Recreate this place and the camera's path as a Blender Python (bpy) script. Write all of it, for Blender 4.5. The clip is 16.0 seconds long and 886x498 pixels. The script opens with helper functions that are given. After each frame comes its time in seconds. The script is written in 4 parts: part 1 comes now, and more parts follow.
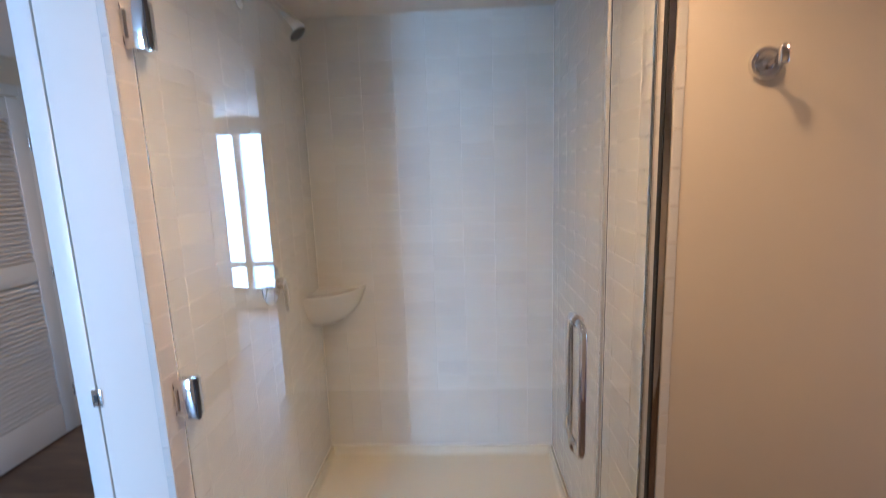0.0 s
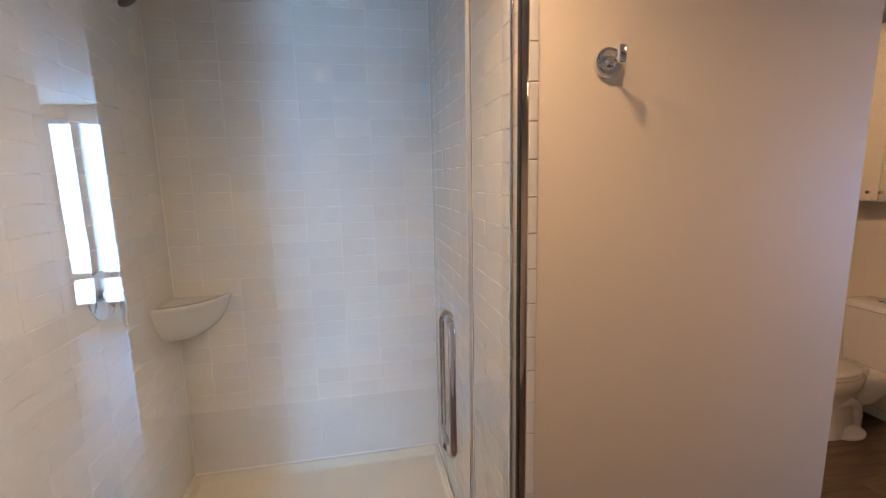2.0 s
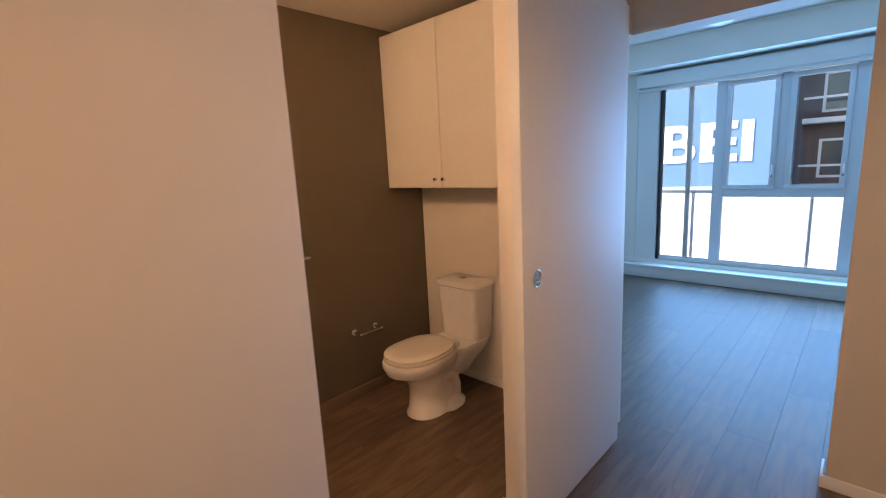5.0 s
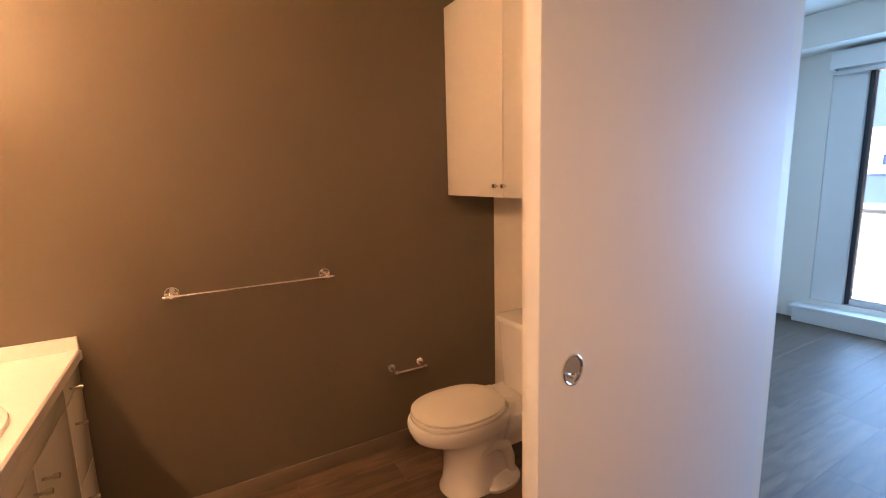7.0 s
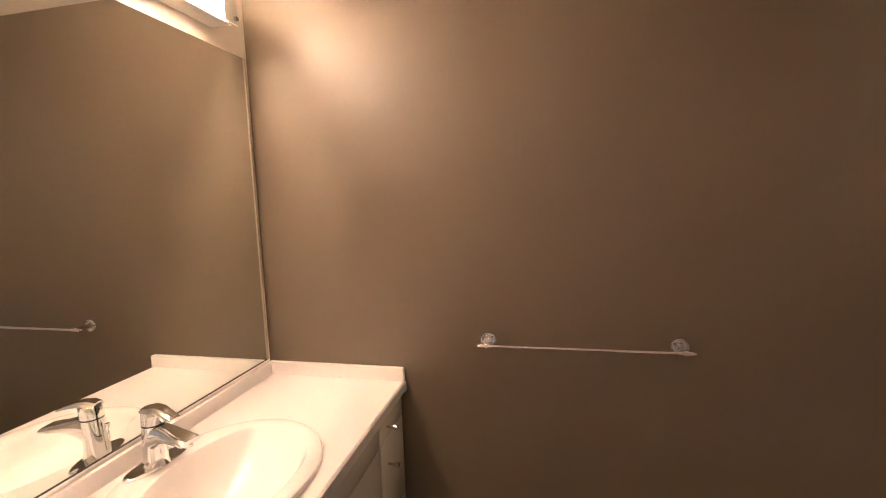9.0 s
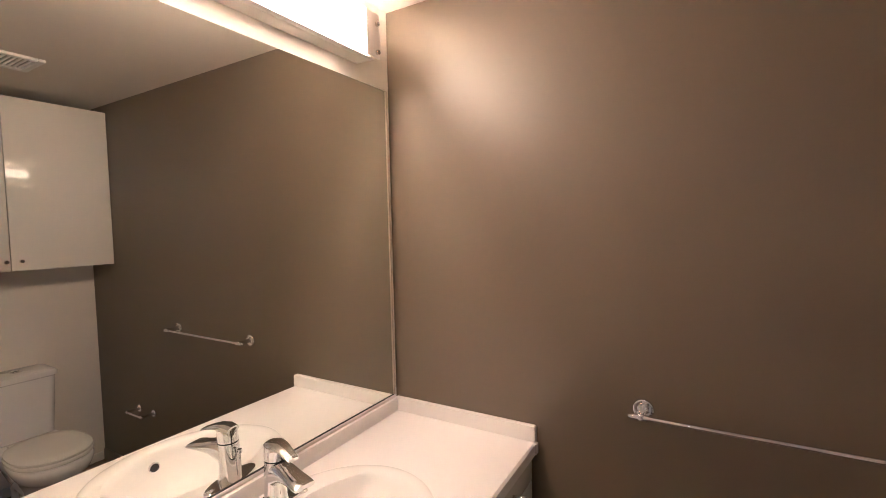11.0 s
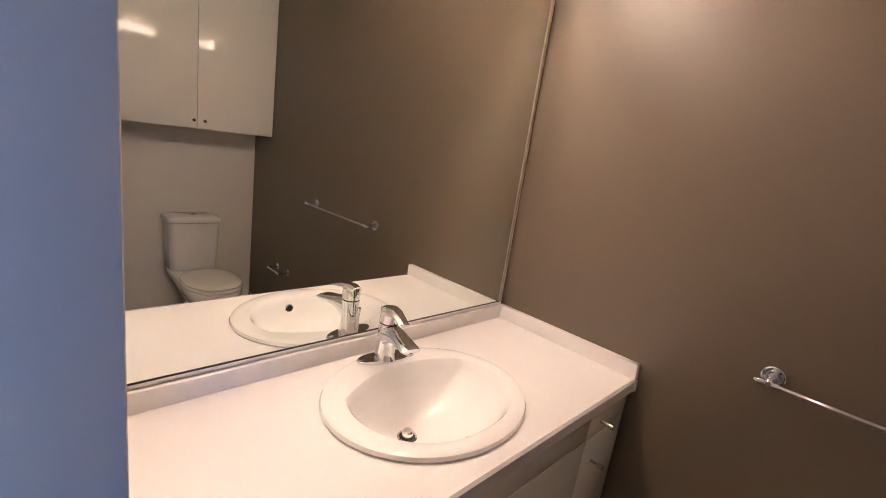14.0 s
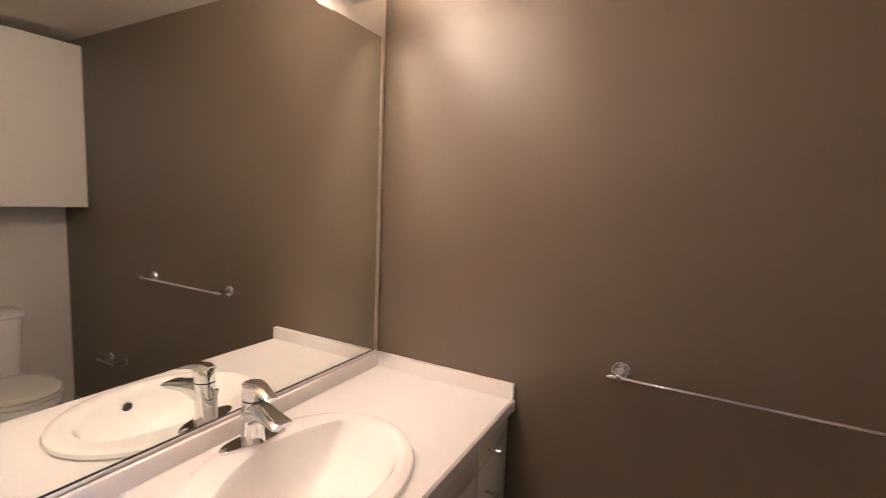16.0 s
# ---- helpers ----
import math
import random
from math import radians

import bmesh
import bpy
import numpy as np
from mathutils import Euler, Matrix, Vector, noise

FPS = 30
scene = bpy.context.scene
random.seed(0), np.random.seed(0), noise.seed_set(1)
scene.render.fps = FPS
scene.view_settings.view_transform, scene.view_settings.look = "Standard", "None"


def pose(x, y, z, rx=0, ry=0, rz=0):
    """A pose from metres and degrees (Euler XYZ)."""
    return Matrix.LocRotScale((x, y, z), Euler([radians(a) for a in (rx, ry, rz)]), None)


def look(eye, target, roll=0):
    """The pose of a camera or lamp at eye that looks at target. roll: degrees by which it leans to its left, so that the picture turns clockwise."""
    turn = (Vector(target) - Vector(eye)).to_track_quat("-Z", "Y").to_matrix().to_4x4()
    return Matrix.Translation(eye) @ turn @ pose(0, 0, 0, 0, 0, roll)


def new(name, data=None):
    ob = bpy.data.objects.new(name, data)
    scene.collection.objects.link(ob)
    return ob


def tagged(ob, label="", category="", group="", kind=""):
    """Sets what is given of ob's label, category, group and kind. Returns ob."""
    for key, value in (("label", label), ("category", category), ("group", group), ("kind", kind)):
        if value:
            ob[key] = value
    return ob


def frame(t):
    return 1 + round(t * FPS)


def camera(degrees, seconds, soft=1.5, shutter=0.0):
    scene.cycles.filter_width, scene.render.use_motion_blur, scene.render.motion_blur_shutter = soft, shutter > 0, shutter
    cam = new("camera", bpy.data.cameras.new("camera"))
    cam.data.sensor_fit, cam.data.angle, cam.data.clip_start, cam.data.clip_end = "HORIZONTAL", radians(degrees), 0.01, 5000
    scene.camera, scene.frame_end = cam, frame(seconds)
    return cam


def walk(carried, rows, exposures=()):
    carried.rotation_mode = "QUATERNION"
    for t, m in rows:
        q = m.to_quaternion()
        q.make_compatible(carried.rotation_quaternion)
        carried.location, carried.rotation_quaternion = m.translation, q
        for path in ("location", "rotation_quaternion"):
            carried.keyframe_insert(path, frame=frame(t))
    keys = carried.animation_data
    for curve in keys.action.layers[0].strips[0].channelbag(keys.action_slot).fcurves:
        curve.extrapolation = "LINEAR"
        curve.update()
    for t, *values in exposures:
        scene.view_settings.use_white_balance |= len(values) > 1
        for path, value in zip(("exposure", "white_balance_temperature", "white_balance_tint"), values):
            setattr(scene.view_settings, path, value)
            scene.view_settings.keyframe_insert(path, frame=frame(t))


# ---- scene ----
cam = camera(89.65, 16.0, soft=1.0, shutter=0.3)
PATH = [
    (0.0, pose(0.144, -0.991, 1.513, 80.70, 1.99, 2.56)),
    (0.5, pose(0.157, -0.991, 1.455, 69.61, 1.82, 2.25)),
    (1.0, pose(0.142, -0.985, 1.455, 70.23, 1.27, 0.65)),
    (1.5, pose(0.203, -0.957, 1.493, 79.90, 1.29, -4.01)),
    (2.0, pose(0.217, -0.934, 1.482, 80.71, 1.22, -10.95)),
    (2.5, pose(0.230, -0.921, 1.479, 80.86, 1.60, -13.86)),
    (3.0, pose(0.260, -0.913, 1.473, 81.47, 1.90, -18.40)),
    (3.5, pose(0.352, -0.893, 1.460, 80.76, 3.20, -31.53)),
    (4.0, pose(0.546, -0.881, 1.437, 79.52, 3.39, -44.23)),
    (4.2, pose(0.645, -0.870, 1.425, 79.53, 2.92, -47.49)),
    (6.3, pose(1.587, -0.732, 1.404, 81.15, 1.00, -36.74)),
    (6.5, pose(1.642, -0.721, 1.415, 80.94, 1.47, -32.89)),
    (7.0, pose(1.748, -0.599, 1.392, 80.89, 1.53, -29.49)),
    (7.5, pose(1.787, -0.432, 1.411, 81.06, 1.76, -24.89)),
    (8.0, pose(1.782, -0.277, 1.397, 82.40, 3.17, -11.30)),
    (8.5, pose(1.807, -0.148, 1.434, 82.94, 0.48, 4.87)),
    (9.0, pose(1.829, -0.062, 1.458, 83.51, 1.92, 12.36)),
    (9.5, pose(1.804, -0.003, 1.468, 85.10, 1.96, 19.76)),
    (9.7, pose(1.817, 0.014, 1.480, 85.15, 1.68, 23.25)),
    (11.8, pose(1.762, 0.124, 1.493, 88.62, 0.62, 31.15)),
    (12.0, pose(1.755, 0.125, 1.482, 89.17, 0.30, 31.22)),
    (12.5, pose(1.750, 0.125, 1.484, 89.30, 0.04, 31.52)),
    (13.0, pose(1.748, 0.121, 1.455, 85.84, -2.05, 34.69)),
    (13.5, pose(1.747, 0.083, 1.415, 78.09, -7.07, 44.80)),
    (14.0, pose(1.754, 0.078, 1.411, 76.89, -7.99, 46.06)),
    (14.5, pose(1.758, 0.086, 1.405, 77.49, -7.91, 45.85)),
    (15.0, pose(1.763, 0.087, 1.420, 81.16, -7.14, 42.60)),
    (15.5, pose(1.769, 0.083, 1.429, 84.46, -3.48, 36.45)),
    (16.0, pose(1.768, 0.103, 1.427, 83.77, -2.39, 28.53)),
]
EXPOSURES = [(0.0, 0.56, 5450, 6), (1.5, 0.60, 5450, 6), (3.0, 0.68, 5750, 8), (3.5, 0.67, 5900, 9), (4.2, 0.86, 5950, 9), (6.3, 0.88, 6700, 14), (7.0, 1.33, 6900, 17), (7.7, 1.42, 6900, 22),
             (8.2, 1.36, 6200, 10), (8.5, 1.10, 5800, 7), (8.8, 1.06, 5100, 5), (9.7, 1.02, 4400, 3), (11.8, 0.64, 4250, 3), (15.5, 0.64, 4250, 2), (16.0, 0.76, 4250, 2)]
walk(cam, PATH, EXPOSURES)

# ---- world, sun and large lights ----
world = bpy.data.worlds.new("sky")
scene.world = world
world.use_nodes = True
wn = world.node_tree.nodes
sky = wn.new("ShaderNodeTexSky")
sky.sky_type = "NISHITA"
sky.sun_disc = False
sky.sun_elevation = radians(38)
sky.sun_rotation = radians(-60)
wn["Background"].inputs["Strength"].default_value = 0.15
world.node_tree.links.new(sky.outputs[0], wn["Background"].inputs["Color"])


def lamp(name, kind, m, energy, color, **more):
    data = bpy.data.lights.new(name, kind)
    data.energy, data.color = energy, color
    for key, value in more.items():
        if key == "size":
            data.size = value
        elif key == "size_y":
            data.shape, data.size_y = "RECTANGLE", value
        elif key == "angle":
            data.angle = value
        elif key == "radius":
            data.shadow_soft_size = value
        elif key == "cone":
            data.spot_size, data.spot_blend = radians(value), 0.9
    ob = new(name, data)
    ob.matrix_world = m
    return tagged(ob, kind="structure")


SUN = lamp("sun", "SUN", look((-20, 14, 22), (0, 0, 0)), 3.0, (1, 0.95, 0.88), angle=radians(0.5))
COOL = (0.36, 0.60, 1.0)
WARM = (1.0, 0.56, 0.27)
# sky light through the living-room window and the window beyond the passage
lamp("sky_living_window", "AREA", look((6.60, -0.55, 1.2), (0, -0.55, 1.0)), 70, (0.23, 0.51, 1.0), size=3.0, size_y=1.9)
lamp("sky_rear_window", "AREA", look((-2.20, -4.19, 1.15), (-2.20, 0, 1.15)), 210, (0.42, 0.64, 1.0), size=1.10, size_y=1.85)
# the hall's ceiling lamps, one added for the hook's shadow, and the entry's
lamp("hall_lamp_far", "SPOT", pose(1.70, -1.00, 2.235), 22, WARM, radius=0.03, cone=165)
lamp("hall_lamp", "SPOT", pose(-0.02, -0.30, 2.235), 12, WARM, radius=0.03, cone=165)
# Added lamp without a tile glint of its own; steepens the hook's shadow.
lamp("hook_shadow_lamp", "SPOT", pose(0.36, -0.32, 2.235), 13.5, WARM, radius=0.03, cone=155)
# Source in the entry is unseen; lamp added to warm the louvred door.
lamp("entry_fill_lamp", "SPOT", pose(-1.60, 0.75, 2.235), 16, WARM, radius=0.03, cone=165)

# ---- materials ----


def material(name, color, rough=0.5, metal=0.0, spread=0.06, scale=6.0, grain=0.0, grain_scale=180.0, coat=0.0, each=0.0):
    """A painted or solid surface with broad mottling, fine relief and an even base."""
    m = bpy.data.materials.new(name)
    m.use_nodes = True
    n, ln = m.node_tree.nodes, m.node_tree.links
    b = n["Principled BSDF"]
    tc = n.new("ShaderNodeTexCoord")
    big = n.new("ShaderNodeTexNoise")
    big.inputs["Scale"].default_value, big.inputs["Detail"].default_value = scale, 5
    ln.new(tc.outputs["Object"], big.inputs["Vector"])
    ramp = n.new("ShaderNodeMix")
    ramp.data_type = "RGBA"
    ramp.inputs[6].default_value = [c * (1 - spread) for c in color] + [1]
    ramp.inputs[7].default_value = [min(1, c * (1 + spread)) for c in color] + [1]
    ln.new(big.outputs[0], ramp.inputs[0])
    out = ramp.outputs[2]
    if each:
        info = n.new("ShaderNodeObjectInfo")
        hsv = n.new("ShaderNodeHueSaturation")
        mr = n.new("ShaderNodeMapRange")
        mr.inputs[3].default_value, mr.inputs[4].default_value = 1 - each, 1 + each
        ln.new(info.outputs["Random"], mr.inputs[0])
        ln.new(mr.outputs[0], hsv.inputs["Value"])
        ln.new(out, hsv.inputs["Color"])
        out = hsv.outputs[0]
    ln.new(out, b.inputs["Base Color"])
    rr = n.new("ShaderNodeMapRange")
    rr.inputs[3].default_value, rr.inputs[4].default_value = max(0, rough * 0.85), min(1, rough * 1.15)
    ln.new(big.outputs[0], rr.inputs[0])
    ln.new(rr.outputs[0], b.inputs["Roughness"])
    b.inputs["Metallic"].default_value = metal
    b.inputs["Coat Weight"].default_value = coat
    if grain:
        fine = n.new("ShaderNodeTexNoise")
        fine.inputs["Scale"].default_value, fine.inputs["Detail"].default_value = grain_scale, 3
        ln.new(tc.outputs["Object"], fine.inputs["Vector"])
        bump = n.new("ShaderNodeBump")
        bump.inputs["Strength"].default_value, bump.inputs["Distance"].default_value = grain, 0.002
        ln.new(fine.outputs[0], bump.inputs["Height"])
        ln.new(bump.outputs[0], b.inputs["Normal"])
    return m


def wood(name, color, rough=0.42):
    """Wood-look plank: long grain along x, a tone of its own for each plank."""
    m = bpy.data.materials.new(name)
    m.use_nodes = True
    n, ln = m.node_tree.nodes, m.node_tree.links
    b = n["Principled BSDF"]
    tc, info = n.new("ShaderNodeTexCoord"), n.new("ShaderNodeObjectInfo")
    shift = n.new("ShaderNodeVectorMath")
    shift.operation = "MULTIPLY_ADD"
    shift.inputs[1].default_value = (2.6, 17, 10)
    ln.new(tc.outputs["Object"], shift.inputs[0])
    ln.new(info.outputs["Location"], shift.inputs[2])
    grain = n.new("ShaderNodeTexNoise")
    grain.inputs["Scale"].default_value, grain.inputs["Detail"].default_value, grain.inputs["Distortion"].default_value = 1.6, 7, 0.7
    ln.new(shift.outputs[0], grain.inputs["Vector"])
    cr = n.new("ShaderNodeValToRGB")
    cr.color_ramp.elements[0].position, cr.color_ramp.elements[1].position = 0.30, 0.72
    cr.color_ramp.elements[0].color = [c * 0.60 for c in color] + [1]
    cr.color_ramp.elements[1].color = [c * 1.34 for c in color] + [1]
    ln.new(grain.outputs[0], cr.inputs[0])
    hsv, mr = n.new("ShaderNodeHueSaturation"), n.new("ShaderNodeMapRange")
    mr.inputs[3].default_value, mr.inputs[4].default_value = 0.70, 1.25
    ln.new(info.outputs["Random"], mr.inputs[0])
    ln.new(mr.outputs[0], hsv.inputs["Value"])
    ln.new(cr.outputs[0], hsv.inputs["Color"])
    ln.new(hsv.outputs[0], b.inputs["Base Color"])
    rr = n.new("ShaderNodeMapRange")
    rr.inputs[3].default_value, rr.inputs[4].default_value = rough - 0.08, rough + 0.12
    ln.new(grain.outputs[0], rr.inputs[0])
    ln.new(rr.outputs[0], b.inputs["Roughness"])
    bump = n.new("ShaderNodeBump")
    bump.inputs["Strength"].default_value, bump.inputs["Distance"].default_value = 0.25, 0.001
    ln.new(grain.outputs[0], bump.inputs["Height"])
    ln.new(bump.outputs[0], b.inputs["Normal"])
    return m


def glass(name, tint=(0.96, 0.99, 0.97)):
    m = bpy.data.materials.new(name)
    m.use_nodes = True
    b = m.node_tree.nodes["Principled BSDF"]
    b.inputs["Base Color"].default_value = (*tint, 1)
    b.inputs["Roughness"].default_value = 0.0
    b.inputs["IOR"].default_value = 1.5
    b.inputs["Transmission Weight"].default_value = 1.0
    return m


def glow(name, color, strength):
    m = bpy.data.materials.new(name)
    m.use_nodes = True
    b = m.node_tree.nodes["Principled BSDF"]
    b.inputs["Base Color"].default_value = (0.9, 0.9, 0.9, 1)
    b.inputs["Emission Color"].default_value = (*color, 1)
    b.inputs["Emission Strength"].default_value = strength
    return m


PAINT = material("cream wall paint", (0.655, 0.585, 0.475), 0.55, spread=0.03, scale=3, grain=0.12, grain_scale=260)
PAINT_LIGHT = material("white wall paint", (0.79, 0.74, 0.66), 0.5, spread=0.03, scale=3, grain=0.12, grain_scale=260)
TAUPE = material("taupe eggshell paint", (0.142, 0.112, 0.075), 0.40, spread=0.05, scale=2.5, grain=0.10, grain_scale=240)
TAUPE.node_tree.nodes["Principled BSDF"].inputs["Specular IOR Level"].default_value = 0.7
CEILING = material("ceiling paint", (0.70, 0.64, 0.56), 0.8, spread=0.03, scale=4, grain=0.2, grain_scale=140)
TRIM = material("white trim paint", (0.78, 0.76, 0.72), 0.35, spread=0.02, scale=5, grain=0.04)
DOOR_WHITE = material("white door paint", (0.74, 0.735, 0.725), 0.55, spread=0.02, scale=3, grain=0.05, grain_scale=200)
LACQUER = material("white lacquered board", (0.80, 0.77, 0.70), 0.05, spread=0.015, scale=3)
LAMINATE = material("cream laminate", (0.83, 0.80, 0.785), 0.38, spread=0.02, scale=4, grain=0.03, grain_scale=400)
CERAMIC = material("white glazed ceramic", (0.85, 0.83, 0.81), 0.05, spread=0.012, scale=4)
SEAT_PLASTIC = material("white seat plastic", (0.80, 0.77, 0.71), 0.22, spread=0.012, scale=4)
TILE = material("white glazed tile", (0.70, 0.685, 0.63), 0.055, spread=0.03, scale=9, grain=0.05, grain_scale=14, each=0.03)
GROUT = material("white grout", (0.83, 0.815, 0.775), 0.8, spread=0.05, scale=30, grain=0.3, grain_scale=400)
PAN = material("cream shower pan acrylic", (0.74, 0.70, 0.58), 0.25, spread=0.03, scale=5, grain=0.08, grain_scale=120)
CHROME = material("polished chrome", (0.82, 0.82, 0.83), 0.06, metal=1.0, spread=0.02, scale=12)
NICKEL = material("satin nickel", (0.66, 0.64, 0.60), 0.22, metal=1.0, spread=0.04, scale=20)
# Serves real rubber, and holes whose shade is put in as dark colour.
DARK = material("dark rubber and recess shade", (0.02, 0.02, 0.022), 0.6, spread=0.1, scale=20)
FRAME_GREY = material("window frame paint", (0.74, 0.75, 0.77), 0.4, spread=0.03, scale=6)
FRAME_DARK = material("dark window gasket", (0.03, 0.035, 0.045), 0.5, spread=0.05, scale=10)
WOOD = wood("brown grey wood plank", (0.130, 0.086, 0.057))
UNDER = material("floor underlay", (0.05, 0.04, 0.03), 0.9)
GLASS = glass("clear glass", (0.93, 0.965, 0.945))
PANE = glass("window glass", (0.97, 0.99, 1.0))
VANITY_WARM = (1.0, 0.565, 0.285)
TUBE = glow("lit diffuser", VANITY_WARM, 185)
LENS = glow("lit lamp lens", WARM, 150)
MIRROR = bpy.data.materials.new("mirror silver")
MIRROR.use_nodes = True
MIRROR.node_tree.nodes["Principled BSDF"].inputs["Base Color"].default_value = (0.92, 0.945, 0.90, 1)
MIRROR.node_tree.nodes["Principled BSDF"].inputs["Metallic"].default_value = 1.0
MIRROR.node_tree.nodes["Principled BSDF"].inputs["Roughness"].default_value = 0.0

# ---- shaping helpers ----


def box(bm, x0, y0, z0, x1, y1, z1, bevel=0.0, seg=2):
    """A box between two corners, with its edges rounded by bevel."""
    made = bmesh.ops.create_cube(bm, size=1.0, matrix=Matrix.LocRotScale(
        ((x0 + x1) / 2, (y0 + y1) / 2, (z0 + z1) / 2), None, (abs(x1 - x0), abs(y1 - y0), abs(z1 - z0))))
    if bevel:
        edges = {e for v in made["verts"] for e in v.link_edges}
        bmesh.ops.bevel(bm, geom=list(edges), offset=bevel, segments=seg, profile=0.5, affect="EDGES")
    return bm


def tube(bm, a, b, r0, r1=None, n=20, caps=True):
    """A round rod from a to b."""
    a, b = Vector(a), Vector(b)
    m = Matrix.Translation((a + b) / 2) @ (b - a).to_track_quat("Z", "Y").to_matrix().to_4x4()
    bmesh.ops.create_cone(bm, cap_ends=caps, segments=n, radius1=r0, radius2=r0 if r1 is None else r1, depth=(b - a).length, matrix=m)
    return bm


def sweep(bm, points, r, n=14):
    """A round bar that follows points."""
    pts = [Vector(p) for p in points]
    rings, up = [], None
    for i, p in enumerate(pts):
        d = (pts[min(i + 1, len(pts) - 1)] - pts[max(i - 1, 0)]).normalized()
        up = up if up is not None else (Vector((0, 0, 1)) if abs(d.z) < 0.9 else Vector((1, 0, 0)))
        u = (up - d * up.dot(d)).normalized()
        w = d.cross(u)
        up = u
        rr = r[i] if isinstance(r, (list, tuple)) else r
        rings.append([bm.verts.new(p + rr * (math.cos(2 * math.pi * k / n) * u + math.sin(2 * math.pi * k / n) * w)) for k in range(n)])
    for a, b in zip(rings, rings[1:]):
        for k in range(n):
            bm.faces.new((a[k], a[(k + 1) % n], b[(k + 1) % n], b[k]))
    bm.faces.new(rings[0][::-1])
    bm.faces.new(rings[-1])
    return bm


def loft(bm, rings, close=True):
    """Skins a stack of point loops; closes both ends."""
    vs = [[bm.verts.new(p) for p in ring] for ring in rings]
    n = len(vs[0])
    for a, b in zip(vs, vs[1:]):
        for k in range(n):
            bm.faces.new((a[k], a[(k + 1) % n], b[(k + 1) % n], b[k]))
    if close:
        bm.faces.new(vs[0][::-1])
        bm.faces.new(vs[-1])
    return bm


def spin(bm, profile, n=32, centre=(0, 0, 0)):
    """Turns a profile of (radius, height) about the upright through centre."""
    return loft(bm, [[(centre[0] + r * math.cos(2 * math.pi * k / n), centre[1] + r * math.sin(2 * math.pi * k / n), centre[2] + z)
                      for k in range(n)] for r, z in profile])


def arc(c, r, a0, a1, n, u, w):
    """Points of an arc about c in the plane of u and w, in degrees."""
    c, u, w = Vector(c), Vector(u), Vector(w)
    return [c + r * (math.cos(radians(a0 + (a1 - a0) * i / n)) * u + math.sin(radians(a0 + (a1 - a0) * i / n)) * w) for i in range(n + 1)]


def part(name, bm, material, parent=None, label="", smooth=True):
    """Links a bmesh as one mesh object, under parent if one is given."""
    bmesh.ops.recalc_face_normals(bm, faces=bm.faces)
    me = bpy.data.meshes.new(name)
    bm.to_mesh(me)
    bm.free()
    me.materials.append(material)
    if smooth:
        areas = sorted(p.area for p in me.polygons)
        flat = max(2e-4, 12 * areas[len(areas) // 2])
        me.polygons.foreach_set("use_smooth", [p.area < flat for p in me.polygons])
        me.set_sharp_from_angle(angle=radians(35))
    ob = new(name, me)
    if parent is not None:
        ob.parent = parent
    return tagged(ob, label=label)


def thing(name, m, label, category, group="", kind=""):
    ob = new(name)
    ob.matrix_world = m
    ob.empty_display_size = 0.1
    return tagged(ob, label, category, group, kind)


def slab(name, *boxes, mat, label="", bevel=0.0, parent=None):
    """A piece of the setting made of boxes that butt."""
    bm = bmesh.new()
    for b in boxes:
        box(bm, *b, bevel=bevel)
    ob = part(name, bm, mat, parent, smooth=bool(bevel))
    return tagged(ob, label, kind="structure")


B = bmesh.new

# ---- the large structure ----
CH = 2.259           # ceiling of bathroom and hall
Y1 = 1.43            # taupe wall
XM = 0.796           # mirror face
LC = 2.62            # ceiling of the living room

floor = slab("floor", (-4.2, -4.4, -0.20, 6.9, 2.2, -0.012), mat=UNDER, label="brown grey wood plank floor")
ceiling = slab("ceiling", (-4.2, -4.4, CH, 3.25, 2.3, CH + 0.1), mat=CEILING, label="off-white painted ceiling")
slab("ceiling_living", (3.30, -4.4, LC, 6.9, 2.2, LC + 0.1), mat=CEILING, label="white painted living room ceiling")

# shower enclosure walls behind the tiles
slab("wall_shower_left", (-0.772, 0.0, 0, -0.6095, 1.32, CH), (-0.83, 0.012, 0, -0.772, 1.32, CH), mat=PAINT_LIGHT, label="white painted shower partition")
slab("wall_shower_back", (-0.6095, 1.2014, 0, 0.64, 1.32, CH), mat=GROUT, label="grouted shower back wall")
slab("wall_mirror", (0.5760, 0.12, 0, 0.79, 1.2012, CH), (0.64, 1.2012, 0, 0.79, 1.58, CH), mat=PAINT_LIGHT, label="cream painted wall behind the vanity")
slab("wall_hook", (0.5865, 0.0, 0, 1.496, 0.12, CH), mat=PAINT, label="cream painted wall with a robe hook", bevel=0.004)
slab("wall_taupe", (0.79, Y1, 0, 3.30, 1.58, CH), mat=TAUPE, label="taupe painted bathroom accent wall")
slab("wall_toilet", (3.215, 0.165, 0, 3.30, Y1, CH), (3.25, 0.165, CH, 3.30, 1.58, LC), mat=PAINT_LIGHT, label="cream painted wall behind the toilet")
slab("wall_door", (2.376, 0.06, 0, 3.30, 0.165, CH), (3.25, 0.06, CH, 3.30, 0.165, LC), mat=PAINT_LIGHT, label="white wall behind the sliding door", bevel=0.003)
slab("wall_over_door", (1.496, 0.06, 2.05, 2.376, 0.165, CH), mat=PAINT_LIGHT, label="wall over the bathroom opening")
slab("wall_opening_head", (3.34, -0.79, 1.985, 3.46, 0.165, LC), (3.30, 0.06, 1.985, 3.34, 0.165, LC), mat=PAINT, label="painted bulkhead over the living room opening")
slab("wall_hall_east", (3.34, -2.0, 0, 3.46, -0.79, LC), mat=PAINT, label="cream painted hall wall", bevel=0.004)
